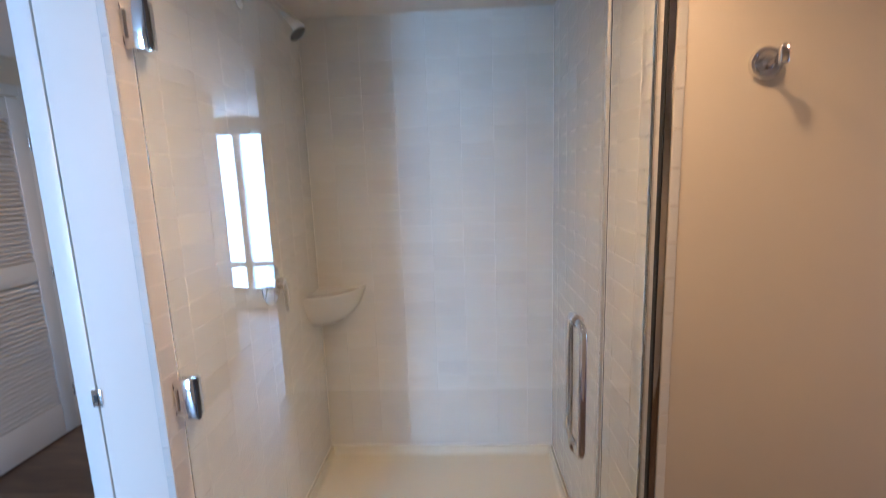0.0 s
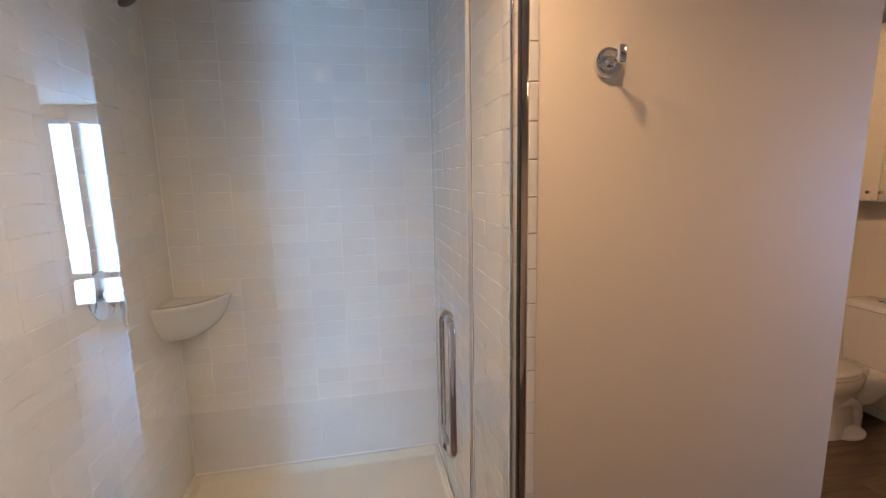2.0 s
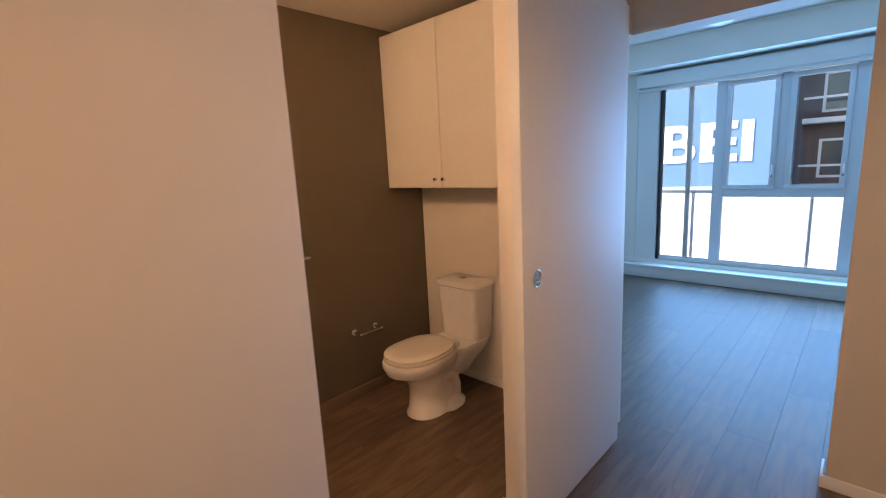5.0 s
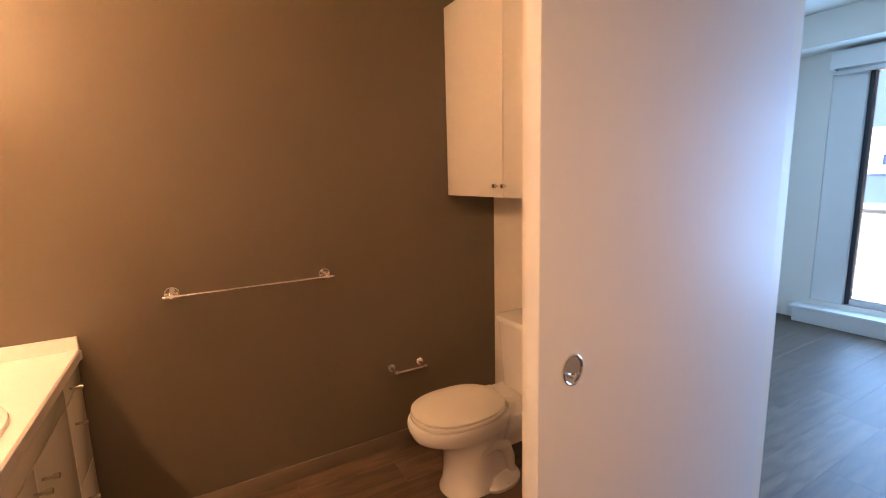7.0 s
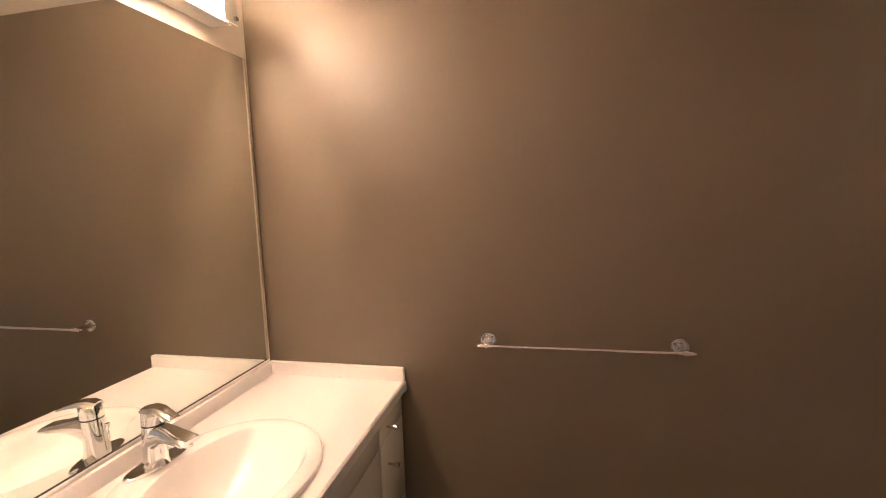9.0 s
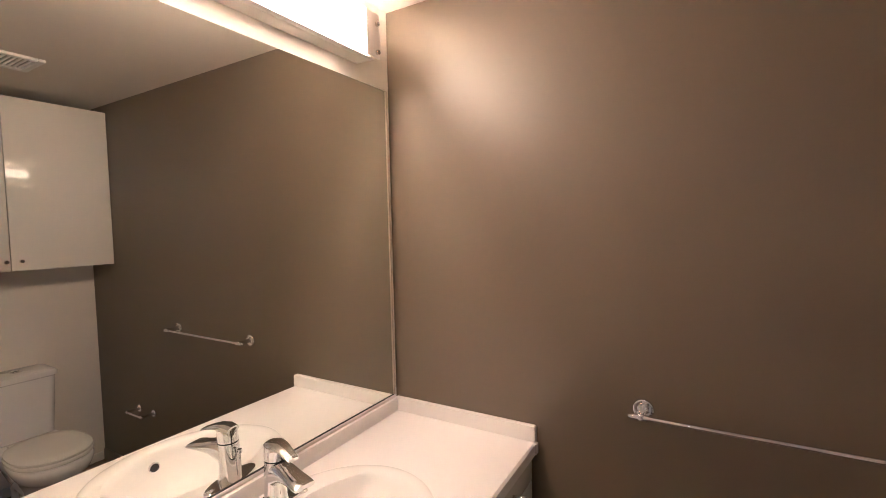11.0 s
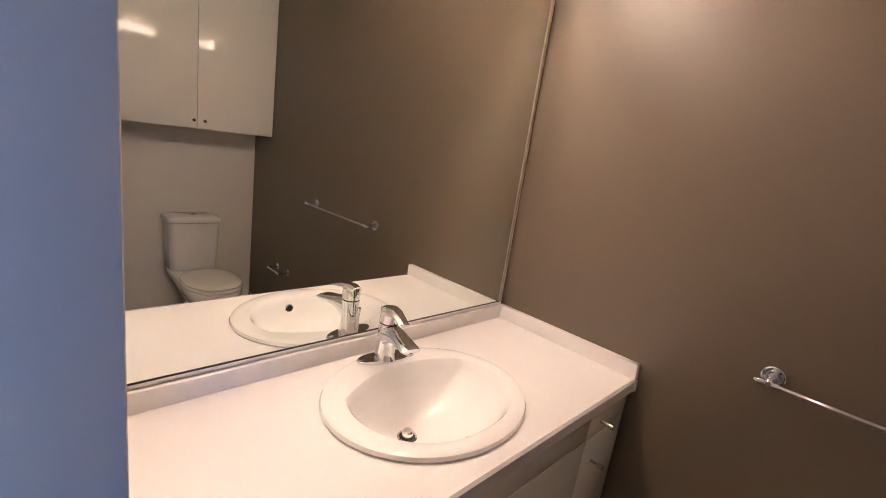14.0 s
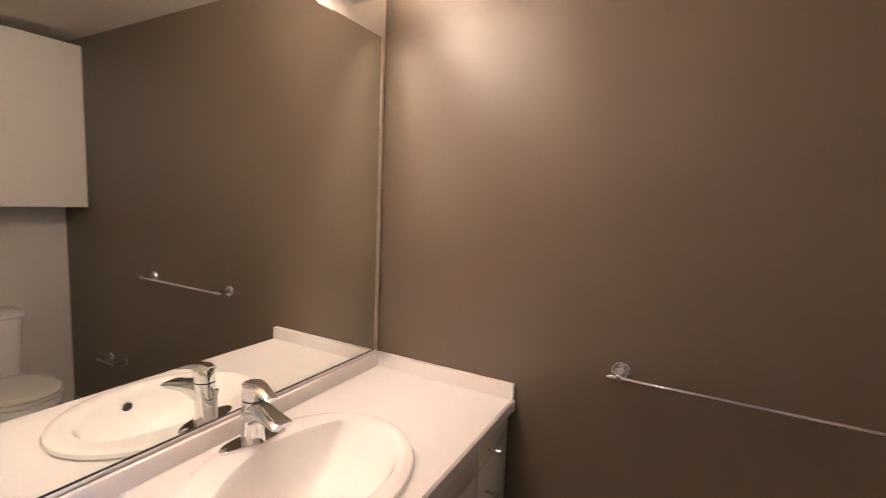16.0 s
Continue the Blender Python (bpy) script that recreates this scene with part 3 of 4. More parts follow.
def basin():
    t = thing("basin", pose(1.071, 0.800, CT), "white ceramic drop-in oval basin in the counter", "basin")
    n = 72

    def ell(a, b, z, cx=0.0, cy=0.0, clip=None, bulge=0.066):
        pts = []
        for k in range(n):
            u = 2 * math.pi * k / n
            x, y = a * math.cos(u), b * math.sin(u)
            if clip is not None:
                y = b * math.copysign(abs(math.sin(u)) ** 0.86, y)
                if x < clip:
                    yc = b * (1 - (clip / a) ** 2) ** 0.43
                    x = clip - bulge * (1 - min(1.0, (y / yc) ** 2))
            pts.append((cx + x, cy + y, z))
        return pts

    rings = [ell(0.224, 0.266, 0.0005), ell(0.2275, 0.2695, 0.006), ell(0.224, 0.266, 0.014), ell(0.214, 0.258, 0.0175), ell(0.200, 0.246, 0.0165),
             ell(0.178, 0.222, 0.0135, 0.004, 0.012, -0.078, 0.068), ell(0.172, 0.216, 0.008, 0.004, 0.012, -0.076, 0.066), ell(0.165, 0.208, -0.010, 0.003, 0.010, -0.074, 0.062),
             ell(0.150, 0.188, -0.045, 0.003, 0.002, -0.074, 0.056), ell(0.128, 0.158, -0.080, 0.001, -0.006, -0.070, 0.045), ell(0.095, 0.116, -0.106, -0.001, -0.018, -0.058, 0.032),
             ell(0.055, 0.066, -0.121, -0.018, -0.021), ell(0.026, 0.026, -0.126, -0.028, -0.023)]
    bm = loft(B(), rings, close=False)
    part("bowl", bm, CERAMIC, t)
    d = part("basin_drain", spin(B(), [(0.026, 0), (0.026, 0.003), (0.021, 0.004), (0.018, 0.001)], 28, (-0.028, -0.023, -0.1255)), CHROME, t)
    part("stopper", spin(B(), [(0.0150, 0.0), (0.0150, 0.016), (0.011, 0.0195)], 24, (-0.028, -0.023, -0.1245)), CHROME, d)
    # Dark ring coloured as the shade of the gap around the stopper.
    part("drain_gap", spin(B(), [(0.0205, 0.0), (0.0205, 0.0035), (0.016, 0.0036)], 24, (-0.028, -0.023, -0.1245)), DARK, d)
    ov = part("overflow_ring", loft(B(), [[(0.1595 - 0.006 * q, r * math.cos(2 * math.pi * k / 20) - 0.022, -0.026 + r * math.sin(2 * math.pi * k / 20)) for k in range(20)]
                                          for q, r in ((0, 0.016), (0.6, 0.016), (0.8, 0.012))]), CHROME, t)
    # Dark disc in place of the shaded overflow opening.
    part("overflow_hole", loft(B(), [[(0.1542 - 0.001 * q, r * math.cos(2 * math.pi * k / 16) - 0.022, -0.026 + r * math.sin(2 * math.pi * k / 16)) for k in range(16)]
                                     for q, r in ((0, 0.0125), (0.5, 0.012))]), DARK, ov)


basin()


def faucet():
    t = thing("faucet", pose(0.886, 0.802, CT + 0.0165, 0, 0, -10), "polished chrome single-lever basin faucet", "faucet")
    n = 40

    def oval(a, b, z, cx=0.0):
        return [(cx + a * math.cos(2 * math.pi * k / n), b * math.sin(2 * math.pi * k / n), z) for k in range(n)]

    part("base_plate", loft(B(), [oval(0.031, 0.082, 0.0, 0.001), oval(0.031, 0.082, 0.006, 0.001), oval(0.029, 0.079, 0.0078, 0.001), oval(0.018, 0.045, 0.0062, 0.004)]), CHROME, t)
    part("body", loft(B(), [oval(0.0330, 0.0300, 0.006, 0.003), oval(0.0290, 0.0275, 0.022, 0.001), oval(0.0265, 0.0265, 0.055, 0.001), oval(0.0262, 0.0265, 0.085, 0.002),
                            oval(0.0265, 0.0262, 0.108, 0.004)]), CHROME, t)
    # spout: a flat tongue with a soft under side
    bm = B()
    rings = []
    for x, z, hw, hh in ((0.000, 0.070, 0.025, 0.038), (0.028, 0.082, 0.025, 0.027), (0.055, 0.088, 0.025, 0.018), (0.080, 0.087, 0.0255, 0.0125),
                         (0.105, 0.086, 0.0265, 0.0095), (0.124, 0.084, 0.027, 0.0075), (0.130, 0.083, 0.026, 0.0055)):
        rings.append([(x, hw * math.copysign(abs(math.cos(a)) ** 0.6, math.cos(a)), z + hh * math.copysign(abs(math.sin(a)) ** 0.75, math.sin(a)))
                      for a in [2 * math.pi * k / 24 for k in range(24)]])
    part("spout", loft(bm, rings), CHROME, t)
    part("aerator", tube(B(), (0.121, 0, 0.078), (0.121, 0, 0.071), 0.011, n=18), NICKEL, t)
    part("cap_ring", loft(B(), [oval(0.0255, 0.0250, 0.1085, 0.004), oval(0.0255, 0.0250, 0.1112, 0.004)]), DARK, t)
    lv = part("lever_cap", loft(B(), [oval(0.0268, 0.0265, 0.1115, 0.004), oval(0.0268, 0.0265, 0.132, 0.005), oval(0.0255, 0.0255, 0.144, 0.006), oval(0.019, 0.019, 0.151, 0.008)]), CHROME, t)
    bm = B()
    rings = []
    for x, z, hw, hh in ((-0.016, 0.142, 0.020, 0.009), (0.005, 0.147, 0.0240, 0.010), (0.030, 0.147, 0.0215, 0.0085), (0.055, 0.142, 0.0175, 0.0060), (0.075, 0.136, 0.0155, 0.0045), (0.086, 0.132, 0.0145, 0.0035)):
        rings.append([(x, hw * math.cos(a), z + hh * math.sin(a)) for a in [2 * math.pi * k / 20 for k in range(20)]])
    part("lever", loft(bm, rings), CHROME, lv)
    part("lift_rod", tube(B(), (-0.0345, 0, 0.02), (-0.0345, 0, 0.085), 0.0028, n=10), CHROME, t)
    part("lift_knob", tube(B(), (-0.0345, 0, 0.083), (-0.0345, 0, 0.093), 0.0058, n=12), CHROME, t)


faucet()


def wall_mirror():
    t = thing("wall_mirror", pose(0, 0, 0), "large frameless mirror above the vanity counter", "mirror")
    part("silvered_glass", box(B(), 0.7905, 0.124, 0.866, XM, 1.404, 1.976), MIRROR, t, smooth=False)
    part("side_channel", box(B(), 0.7905, 1.4045, 0.866, 0.799, 1.4125, 1.976, 0.001), material("beige mirror edge", (0.42, 0.36, 0.29), 0.4), t)
    part("bottom_channel", box(B(), 0.7905, 0.124, 0.858, 0.801, 1.4125, 0.8655, 0.001), LAMINATE, t)
    part("bottom_gasket", box(B(), XM + 0.0005, 0.124, 0.8658, 0.799, 1.404, 0.8678), DARK, t)


wall_mirror()


def vanity_light():
    t = thing("vanity_light", pose(0, 0, 0), "long lit white vanity light above the mirror", "vanity light")
    steel = material("white metal channel", (0.78, 0.75, 0.72), 0.4)
    part("back_channel", box(B(), 0.7905, 0.27, 2.030, 0.842, 1.262, 2.115, 0.003), steel, t)
    part("channel_lip", box(B(), 0.8422, 0.27, 2.030, 0.866, 1.262, 2.034, 0.001), steel, t)
    part("lamp_tube", tube(B(), (0.868, 0.29, 2.083), (0.868, 1.215, 2.083), 0.013, n=20), TUBE, t)
    for y in (0.285, 1.222):
        part("tube_socket", box(B(), 0.8425, y - 0.012, 2.062, 0.884, y + 0.012, 2.104, 0.003), TRIM, t)
    ac = bpy.data.materials.new("lit acrylic")
    ac.use_nodes = True
    b = ac.node_tree.nodes["Principled BSDF"]
    b.inputs["Base Color"].default_value = (0.92, 0.9, 0.86, 1)
    b.inputs["Roughness"].default_value = 0.3
    b.inputs["Emission Color"].default_value = (*VANITY_WARM, 1)
    b.inputs["Emission Strength"].default_value = 18.0
    p = part("diffuser", box(B(), 0.887, 0.31, 2.030, 0.893, 1.195, 2.160, 0.001), ac, t, "bright acrylic front plate")
    clear = part("diffuser_end", box(B(), 0.887, 1.1955, 2.024, 0.893, 1.258, 2.160, 0.001), material("frosted acrylic end", (0.90, 0.87, 0.83), 0.3, spread=0.01), t)
    part("diffuser_end", box(B(), 0.887, 0.252, 2.024, 0.893, 0.3095, 2.160, 0.001), clear.data.materials[0], t)
    for y in (1.243, 0.267):
        for z in (2.040, 2.128):
            part("standoff", tube(B(), (0.870, y, z), (0.901, y, z), 0.0075, n=16), NICKEL, t)
    part("end_bracket", box(B(), 0.8425, 1.236, 2.0345, 0.885, 1.252, 2.060, 0.002), TRIM, t)


vanity_light()

# ---- bathroom: wall fittings ----


def disc_y(bm, x, z, stack, n=30):
    """A turned piece whose axis points out of the taupe wall (towards -y)."""
    return loft(bm, [[(x + r * math.cos(2 * math.pi * k / n), -d, z + r * math.sin(2 * math.pi * k / n)) for k in range(n)] for d, r in stack])


def towel_bar():
    t = thing("towel_bar", pose(1.949, Y1, 0.968), "chrome towel bar on the taupe wall", "towel bar")
    for x in (-0.302, 0.302):
        p = part("rosette", disc_y(B(), x, 0, ((0.0005, 0.028), (0.005, 0.028), (0.009, 0.0262), (0.0100, 0.0240), (0.0060, 0.0215), (0.0055, 0.0160), (0.0100, 0.0140))), CHROME, t)
        part("post", disc_y(B(), x, 0, ((0.008, 0.012), (0.018, 0.009), (0.052, 0.0075), (0.060, 0.010), (0.070, 0.010), (0.074, 0.006))), CHROME, p)
    part("bar", tube(B(), (-0.318, -0.064, -0.002), (0.318, -0.064, -0.002), 0.0062, n=18), CHROME, t)
    for x in (-0.302, 0.302):
        part("sleeve", tube(B(), (x - 0.020, -0.064, -0.002), (x + 0.020, -0.064, -0.002), 0.0088, n=18), CHROME, t)
    for x, d in ((-0.3225, -1), (0.3225, 1)):
        part("finial", tube(B(), (x, -0.064, -0.002), (x + d * 0.010, -0.064, -0.002), 0.0072, 0.004, n=18), CHROME, t)


towel_bar()


def paper_holder():
    t = thing("paper_holder", pose(2.640, Y1, 0.433), "empty chrome toilet paper holder on the wall", "paper holder")
    for x in (-0.080, 0.080):
        p = part("rosette", disc_y(B(), x, 0, ((0.0005, 0.021), (0.006, 0.021), (0.009, 0.017))), CHROME, t)
        part("post", disc_y(B(), x, 0, ((0.008, 0.0095), (0.020, 0.007), (0.058, 0.007), (0.066, 0.010), (0.074, 0.010), (0.078, 0.006))), CHROME, p)
    part("roller", tube(B(), (-0.092, -0.068, -0.003), (0.092, -0.068, -0.003), 0.0068, n=16), CHROME, t)


paper_holder()


def ceiling_vent():
    t = thing("ceiling_vent", pose(2.43, 0.845, CH), "white slatted exhaust vent in the bathroom ceiling", "ceiling vent")
    part("backing", box(B(), -0.085, -0.085, -0.004, 0.085, 0.085, -0.001), material("vent shadow grey", (0.22, 0.20, 0.18), 0.8), t)
    for a in ((-0.11, -0.11, 0.11, -0.085), (-0.11, 0.085, 0.11, 0.11), (-0.11, -0.0848, -0.085, 0.0848), (0.085, -0.0848, 0.11, 0.0848)):
        part("frame", box(B(), a[0], a[1], -0.014, a[2], a[3], -0.001, 0.003), TRIM, t)
    for i in range(9):
        y = -0.072 + i * 0.018
        part("slat", box(B(), -0.0845, y - 0.0055, -0.011, 0.0845, y + 0.0055, -0.0065, 0.001, 1), TRIM, t)


ceiling_vent()


def wall_cabinet():
    t = thing("wall_cabinet", pose(0, 0, 0), "white glossy two-door wall cabinet above the toilet", "wall cabinet")
    part("body", box(B(), 2.942, 0.497, 1.299, 3.213, 1.426, 2.211, 0.001), LACQUER, t)
    for y0, y1, ky in ((0.497, 0.9545, 0.934), (0.9575, 1.426, 0.995)):
        d = part("door", box(B(), 2.921, y0, 1.300, 2.9405, y1, 2.210, 0.0022, 2), LACQUER, t)
        k = part("knob", tube(B(), (2.921, ky, 1.349), (2.905, ky, 1.349), 0.0045, n=14), NICKEL, d, "small satin nickel knob")
        part("knob_head", tube(B(), (2.909, ky, 1.349), (2.897, ky, 1.349), 0.0098, 0.0088, n=20), NICKEL, k)
    s = thing("open_shelf_unit", pose(0, 0, 0), "white open wall shelves beside the cabinet, empty", "shelf")
    part("side_panel", box(B(), 2.935, 0.4765, 1.310, 3.213, 0.4955, 2.211, 0.0012), LACQUER, s)
    part("side_panel", box(B(), 2.935, 0.181, 1.310, 3.213, 0.199, 2.211, 0.0012), LACQUER, s)
    for z in (1.310, 1.610, 1.905, 2.193):
        part("shelf", box(B(), 2.937, 0.1995, z, 3.205, 0.476, z + 0.018, 0.0012), LACQUER, s)
    part("back_panel", box(B(), 3.2055, 0.1995, 1.3285, 3.213, 0.476, 2.192), LACQUER, s)


wall_cabinet()


def toilet():
    t = thing("toilet", pose(2.70, 0.985, 0), "white two-piece ceramic toilet with closed lid", "toilet")
    n = 48

    def egg(cx, rf, rb, ry, z, p=0.9):
        """An egg: rf towards the front (-x), rb to the back."""
        out = []
        for k in range(n):
            a = 2 * math.pi * k / n
            c, s = math.cos(a), math.sin(a)
            r = rb if c > 0 else rf
            out.append((cx + r * math.copysign(abs(c) ** (0.72 if c > 0 else p), c), ry * math.copysign(abs(s) ** 0.92, s), z))
        return out

    part("bowl", loft(B(), [egg(0.05, 0.152, 0.235, 0.114, 0.0), egg(0.05, 0.150, 0.235, 0.112, 0.018), egg(0.05, 0.138, 0.215, 0.100, 0.045), egg(0.05, 0.131, 0.205, 0.092, 0.11),
                            egg(0.05, 0.133, 0.205, 0.093, 0.19), egg(0.03, 0.145, 0.220, 0.104, 0.235), egg(0.0, 0.170, 0.250, 0.126, 0.268), egg(-0.025, 0.200, 0.28, 0.145, 0.296),
                            egg(-0.03, 0.212, 0.28, 0.156, 0.330), egg(-0.03, 0.215, 0.28, 0.160, 0.354), egg(-0.03, 0.211, 0.275, 0.156, 0.364), egg(-0.03, 0.19, 0.24, 0.13, 0.365)]), CERAMIC, t)
    part("foot_flange", loft(B(), [egg(0.14, 0.10, 0.15, 0.140, 0.0), egg(0.14, 0.10, 0.15, 0.140, 0.014), egg(0.14, 0.08, 0.135, 0.118, 0.032), egg(0.13, 0.06, 0.12, 0.095, 0.06)]), CERAMIC, t)
    for side in (-1, 1):
        part("trapway", sweep(B(), [(0.02, side * 0.058, 0.13), (0.07, side * 0.068, 0.185), (0.13, side * 0.074, 0.205), (0.185, side * 0.072, 0.180), (0.212, side * 0.068, 0.115), (0.22, side * 0.064, 0.04)],
                              [0.026, 0.032, 0.035, 0.035, 0.032, 0.030]), CERAMIC, t)
        part("bolt_cap", spin(B(), [(0.013, 0.0), (0.012, 0.008), (0.006, 0.013)], 16, (0.17, side * 0.120, 0.014)), SEAT_PLASTIC, t)
    part("deck", loft(B(), [[(0.5 * (x0 + x1) + 0.5 * (x1 - x0) * math.copysign(abs(math.cos(a)) ** 0.35, math.cos(a)), w * math.copysign(abs(math.sin(a)) ** 0.35, math.sin(a)), z)
                             for a in [2 * math.pi * k / 48 for k in range(48)]]
                            for x0, x1, w, z in ((0.16, 0.34, 0.085, 0.17), (0.17, 0.40, 0.100, 0.225), (0.18, 0.46, 0.126, 0.275), (0.18, 0.490, 0.146, 0.320), (0.18, 0.494, 0.150, 0.344), (0.185, 0.490, 0.146, 0.354))]), CERAMIC, t)
    part("seat", loft(B(), [egg(-0.02, 0.202, 0.225, 0.162, 0.367), egg(-0.02, 0.207, 0.228, 0.166, 0.372), egg(-0.02, 0.207, 0.228, 0.166, 0.382), egg(-0.02, 0.202, 0.225, 0.161, 0.387)]), SEAT_PLASTIC, t, "white plastic toilet seat")
    part("lid", loft(B(), [egg(-0.02, 0.200, 0.223, 0.160, 0.3890), egg(-0.02, 0.205, 0.226, 0.164, 0.393), egg(-0.02, 0.204, 0.225, 0.163, 0.401), egg(-0.02, 0.194, 0.216, 0.153, 0.4065),
                           egg(-0.02, 0.15, 0.175, 0.115, 0.4095), egg(-0.02, 0.08, 0.09, 0.06, 0.4105)]), SEAT_PLASTIC, t, "closed white plastic lid")
    for y in (-0.075, 0.075):
        part("seat_hinge", box(B(), 0.196, y - 0.022, 0.352, 0.232, y + 0.022, 0.392, 0.007, 3), SEAT_PLASTIC, t)
    m = 40

    def tankring(x0, x1, w, z, r=0.035):
        pts = []
        for (cx, cy, a0) in ((x1 - 0.012, w - 0.012, 0), (x0 + r, w - r, 90), (x0 + r, -w + r, 180), (x1 - 0.012, -w + 0.012, 270)):
            rr = 0.012 if a0 in (0, 270) else r
            for i in range(m // 4):
                a = radians(a0 + 90 * i / (m // 4 - 1))
                pts.append((cx + rr * math.cos(a), cy + rr * math.sin(a), z))
        return pts

    part("tank", loft(B(), [tankring(0.345, 0.490, 0.136, 0.350), tankring(0.332, 0.495, 0.142, 0.358), tankring(0.322, 0.502, 0.149, 0.51), tankring(0.312, 0.506, 0.155, 0.682)]), CERAMIC, t)
    tl = part("tank_lid", loft(B(), [tankring(0.310, 0.507, 0.157, 0.6825), tankring(0.300, 0.510, 0.164, 0.689), tankring(0.299, 0.510, 0.165, 0.706), tankring(0.306, 0.508, 0.158, 0.718),
                                     tankring(0.330, 0.495, 0.131, 0.725)]), CERAMIC, t)
    b = part("flush_button", spin(B(), [(0.024, 0.0), (0.024, 0.004), (0.021, 0.006), (0.019, 0.0045)], 28, (0.405, 0.004, 0.7245)), CHROME, tl, "round chrome dual flush button")
    part("button_half", box(B(), 0.4042, -0.0145, 0.7292, 0.4058, 0.0225, 0.7310), DARK, b)


toilet()

# ---- living room ----


def living_window():
    t = thing("window_1", pose(0, 0, 0), "large grey framed living room window", "window", kind="structure")
    x0, x1 = 6.665, 6.735

    def bar(name, y0, z0, y1, z1, mat=FRAME_GREY, dx=0.0):
        return part(name, box(B(), x0 + dx, y0, z0, x1 + dx, y1, z1, 0.004), mat, t)

    slab("trim_reveal", (6.625, 0.99, 0.201, 6.798, 1.2195, 2.158), mat=TRIM, label="white window reveal", bevel=0.003)
    bar("frame_side", 0.955, 0.201, 0.9895, 2.158, FRAME_DARK)
    bar("mullion", 0.325, 0.201, 0.425, 2.158)
    bar("mullion", -0.76, 0.201, -0.665, 2.158)
    bar("frame_side", -2.198, 0.201, -2.13, 2.158)
    bar("transom", -0.6645, 0.955, 0.3245, 1.035)
    bar("divider", -0.205, 1.0355, -0.125, 2.158)
    for y0, y1 in ((0.4255, 0.9545), (-0.6645, 0.3245), (-2.1295, -0.7605)):
        bar("frame_bottom", y0, 0.201, y1, 0.245)
    for y0, y1 in ((-0.1245, 0.3245), (-0.6645, -0.2055)):
        for a in ((y0, 1.036, y1, 1.080), (y0, 2.105, y1, 2.150), (y0, 1.0805, y0 + 0.045, 2.1045), (y1 - 0.045, 1.0805, y1, 2.1045)):
            part("casement", box(B(), 6.645, a[0], a[1], 6.700, a[2], a[3], 0.004), FRAME_GREY, t)
        part("casement_latch", box(B(), 6.622, y0 + 0.012, 1.16, 6.645, y0 + 0.032, 1.28, 0.004), CHROME, t)
    for y0, y1, z0, z1 in ((0.4255, 0.9545, 0.2455, 2.157), (-0.6645, 0.3245, 0.2455, 0.9545), (-0.0795, 0.2795, 1.0805, 2.1045), (-0.6195, -0.2505, 1.0805, 2.1045), (-2.1295, -0.7605, 0.2455, 2.157)):
        p = part("pane", box(B(), 6.712, y0, z0, 6.718, y1, z1), PANE, t, smooth=False)
        p.visible_shadow = False
    part("inner_post", box(B(), 6.738, 0.665, 0.201, 6.775, 0.712, 2.158, 0.003), TRIM, t)


living_window()


def roller_blind():
    t = thing("roller_blind", pose(0, 0, 0), "white roller blind rolled up in its valance", "blind")
    part("valance", box(B(), 6.495, -3.05, 2.190, 6.500, 1.200, 2.325, 0.001), TRIM, t)
    part("valance_top", box(B(), 6.5005, -3.05, 2.318, 6.619, 1.200, 2.325, 0.001), TRIM, t)
    part("valance_end", box(B(), 6.5005, 1.193, 2.190, 6.619, 1.200, 2.3175, 0.001), TRIM, t)
    part("roll", tube(B(), (6.56, -3.0, 2.255), (6.56, 1.185, 2.255), 0.035, n=24), TRIM, t)
    part("hem_bar", box(B(), 6.588, -3.0, 2.150, 6.598, 1.185, 2.185, 0.003), TRIM, t)


roller_blind()
lv = thing("ceiling_lamp", pose(5.96, 0.28, LC), "round white flush lamp on the living room ceiling, off", "ceiling lamp")
part("base", spin(B(), [(0.13, 0), (0.13, -0.012), (0.125, -0.016)], 40), TRIM, lv)
part("dome", spin(B(), [(0.122, -0.0165), (0.115, -0.035), (0.085, -0.055), (0.04, -0.064)], 40), CERAMIC, lv)


def rear_window():
    t = thing("window_2", pose(0, 0, 0), "tall white framed window with a city view", "window", kind="structure")
    for a in ((-3.10, 0.101, -3.04, 2.139), (-1.66, 0.101, -1.60, 2.139), (-2.53, 0.101, -2.46, 2.139)):
        part("frame", box(B(), a[0] + 0.0005, -4.185, a[1], a[2] - 0.0005, -4.12, a[3], 0.004), TRIM, t)
    for x0, x1 in ((-3.04, -2.53), (-2.46, -1.66)):
        for z0, z1 in ((0.101, 0.16), (2.08, 2.139), (0.50, 0.56)):
            part("rail", box(B(), x0, -4.183, z0, x1, -4.122, z1, 0.004), TRIM, t)
        for z0, z1 in ((0.1605, 0.4995), (0.5605, 2.0795)):
            p = part("pane", box(B(), x0, -4.262, z0, x1, -4.256, z1), PANE, t, smooth=False)
            p.visible_shadow = False
    slab("sill_rear", (-3.20, -4.199, 0.0, -1.50, -4.06, 0.10), mat=TRIM, label="white boxed window sill", bevel=0.004)


rear_window()

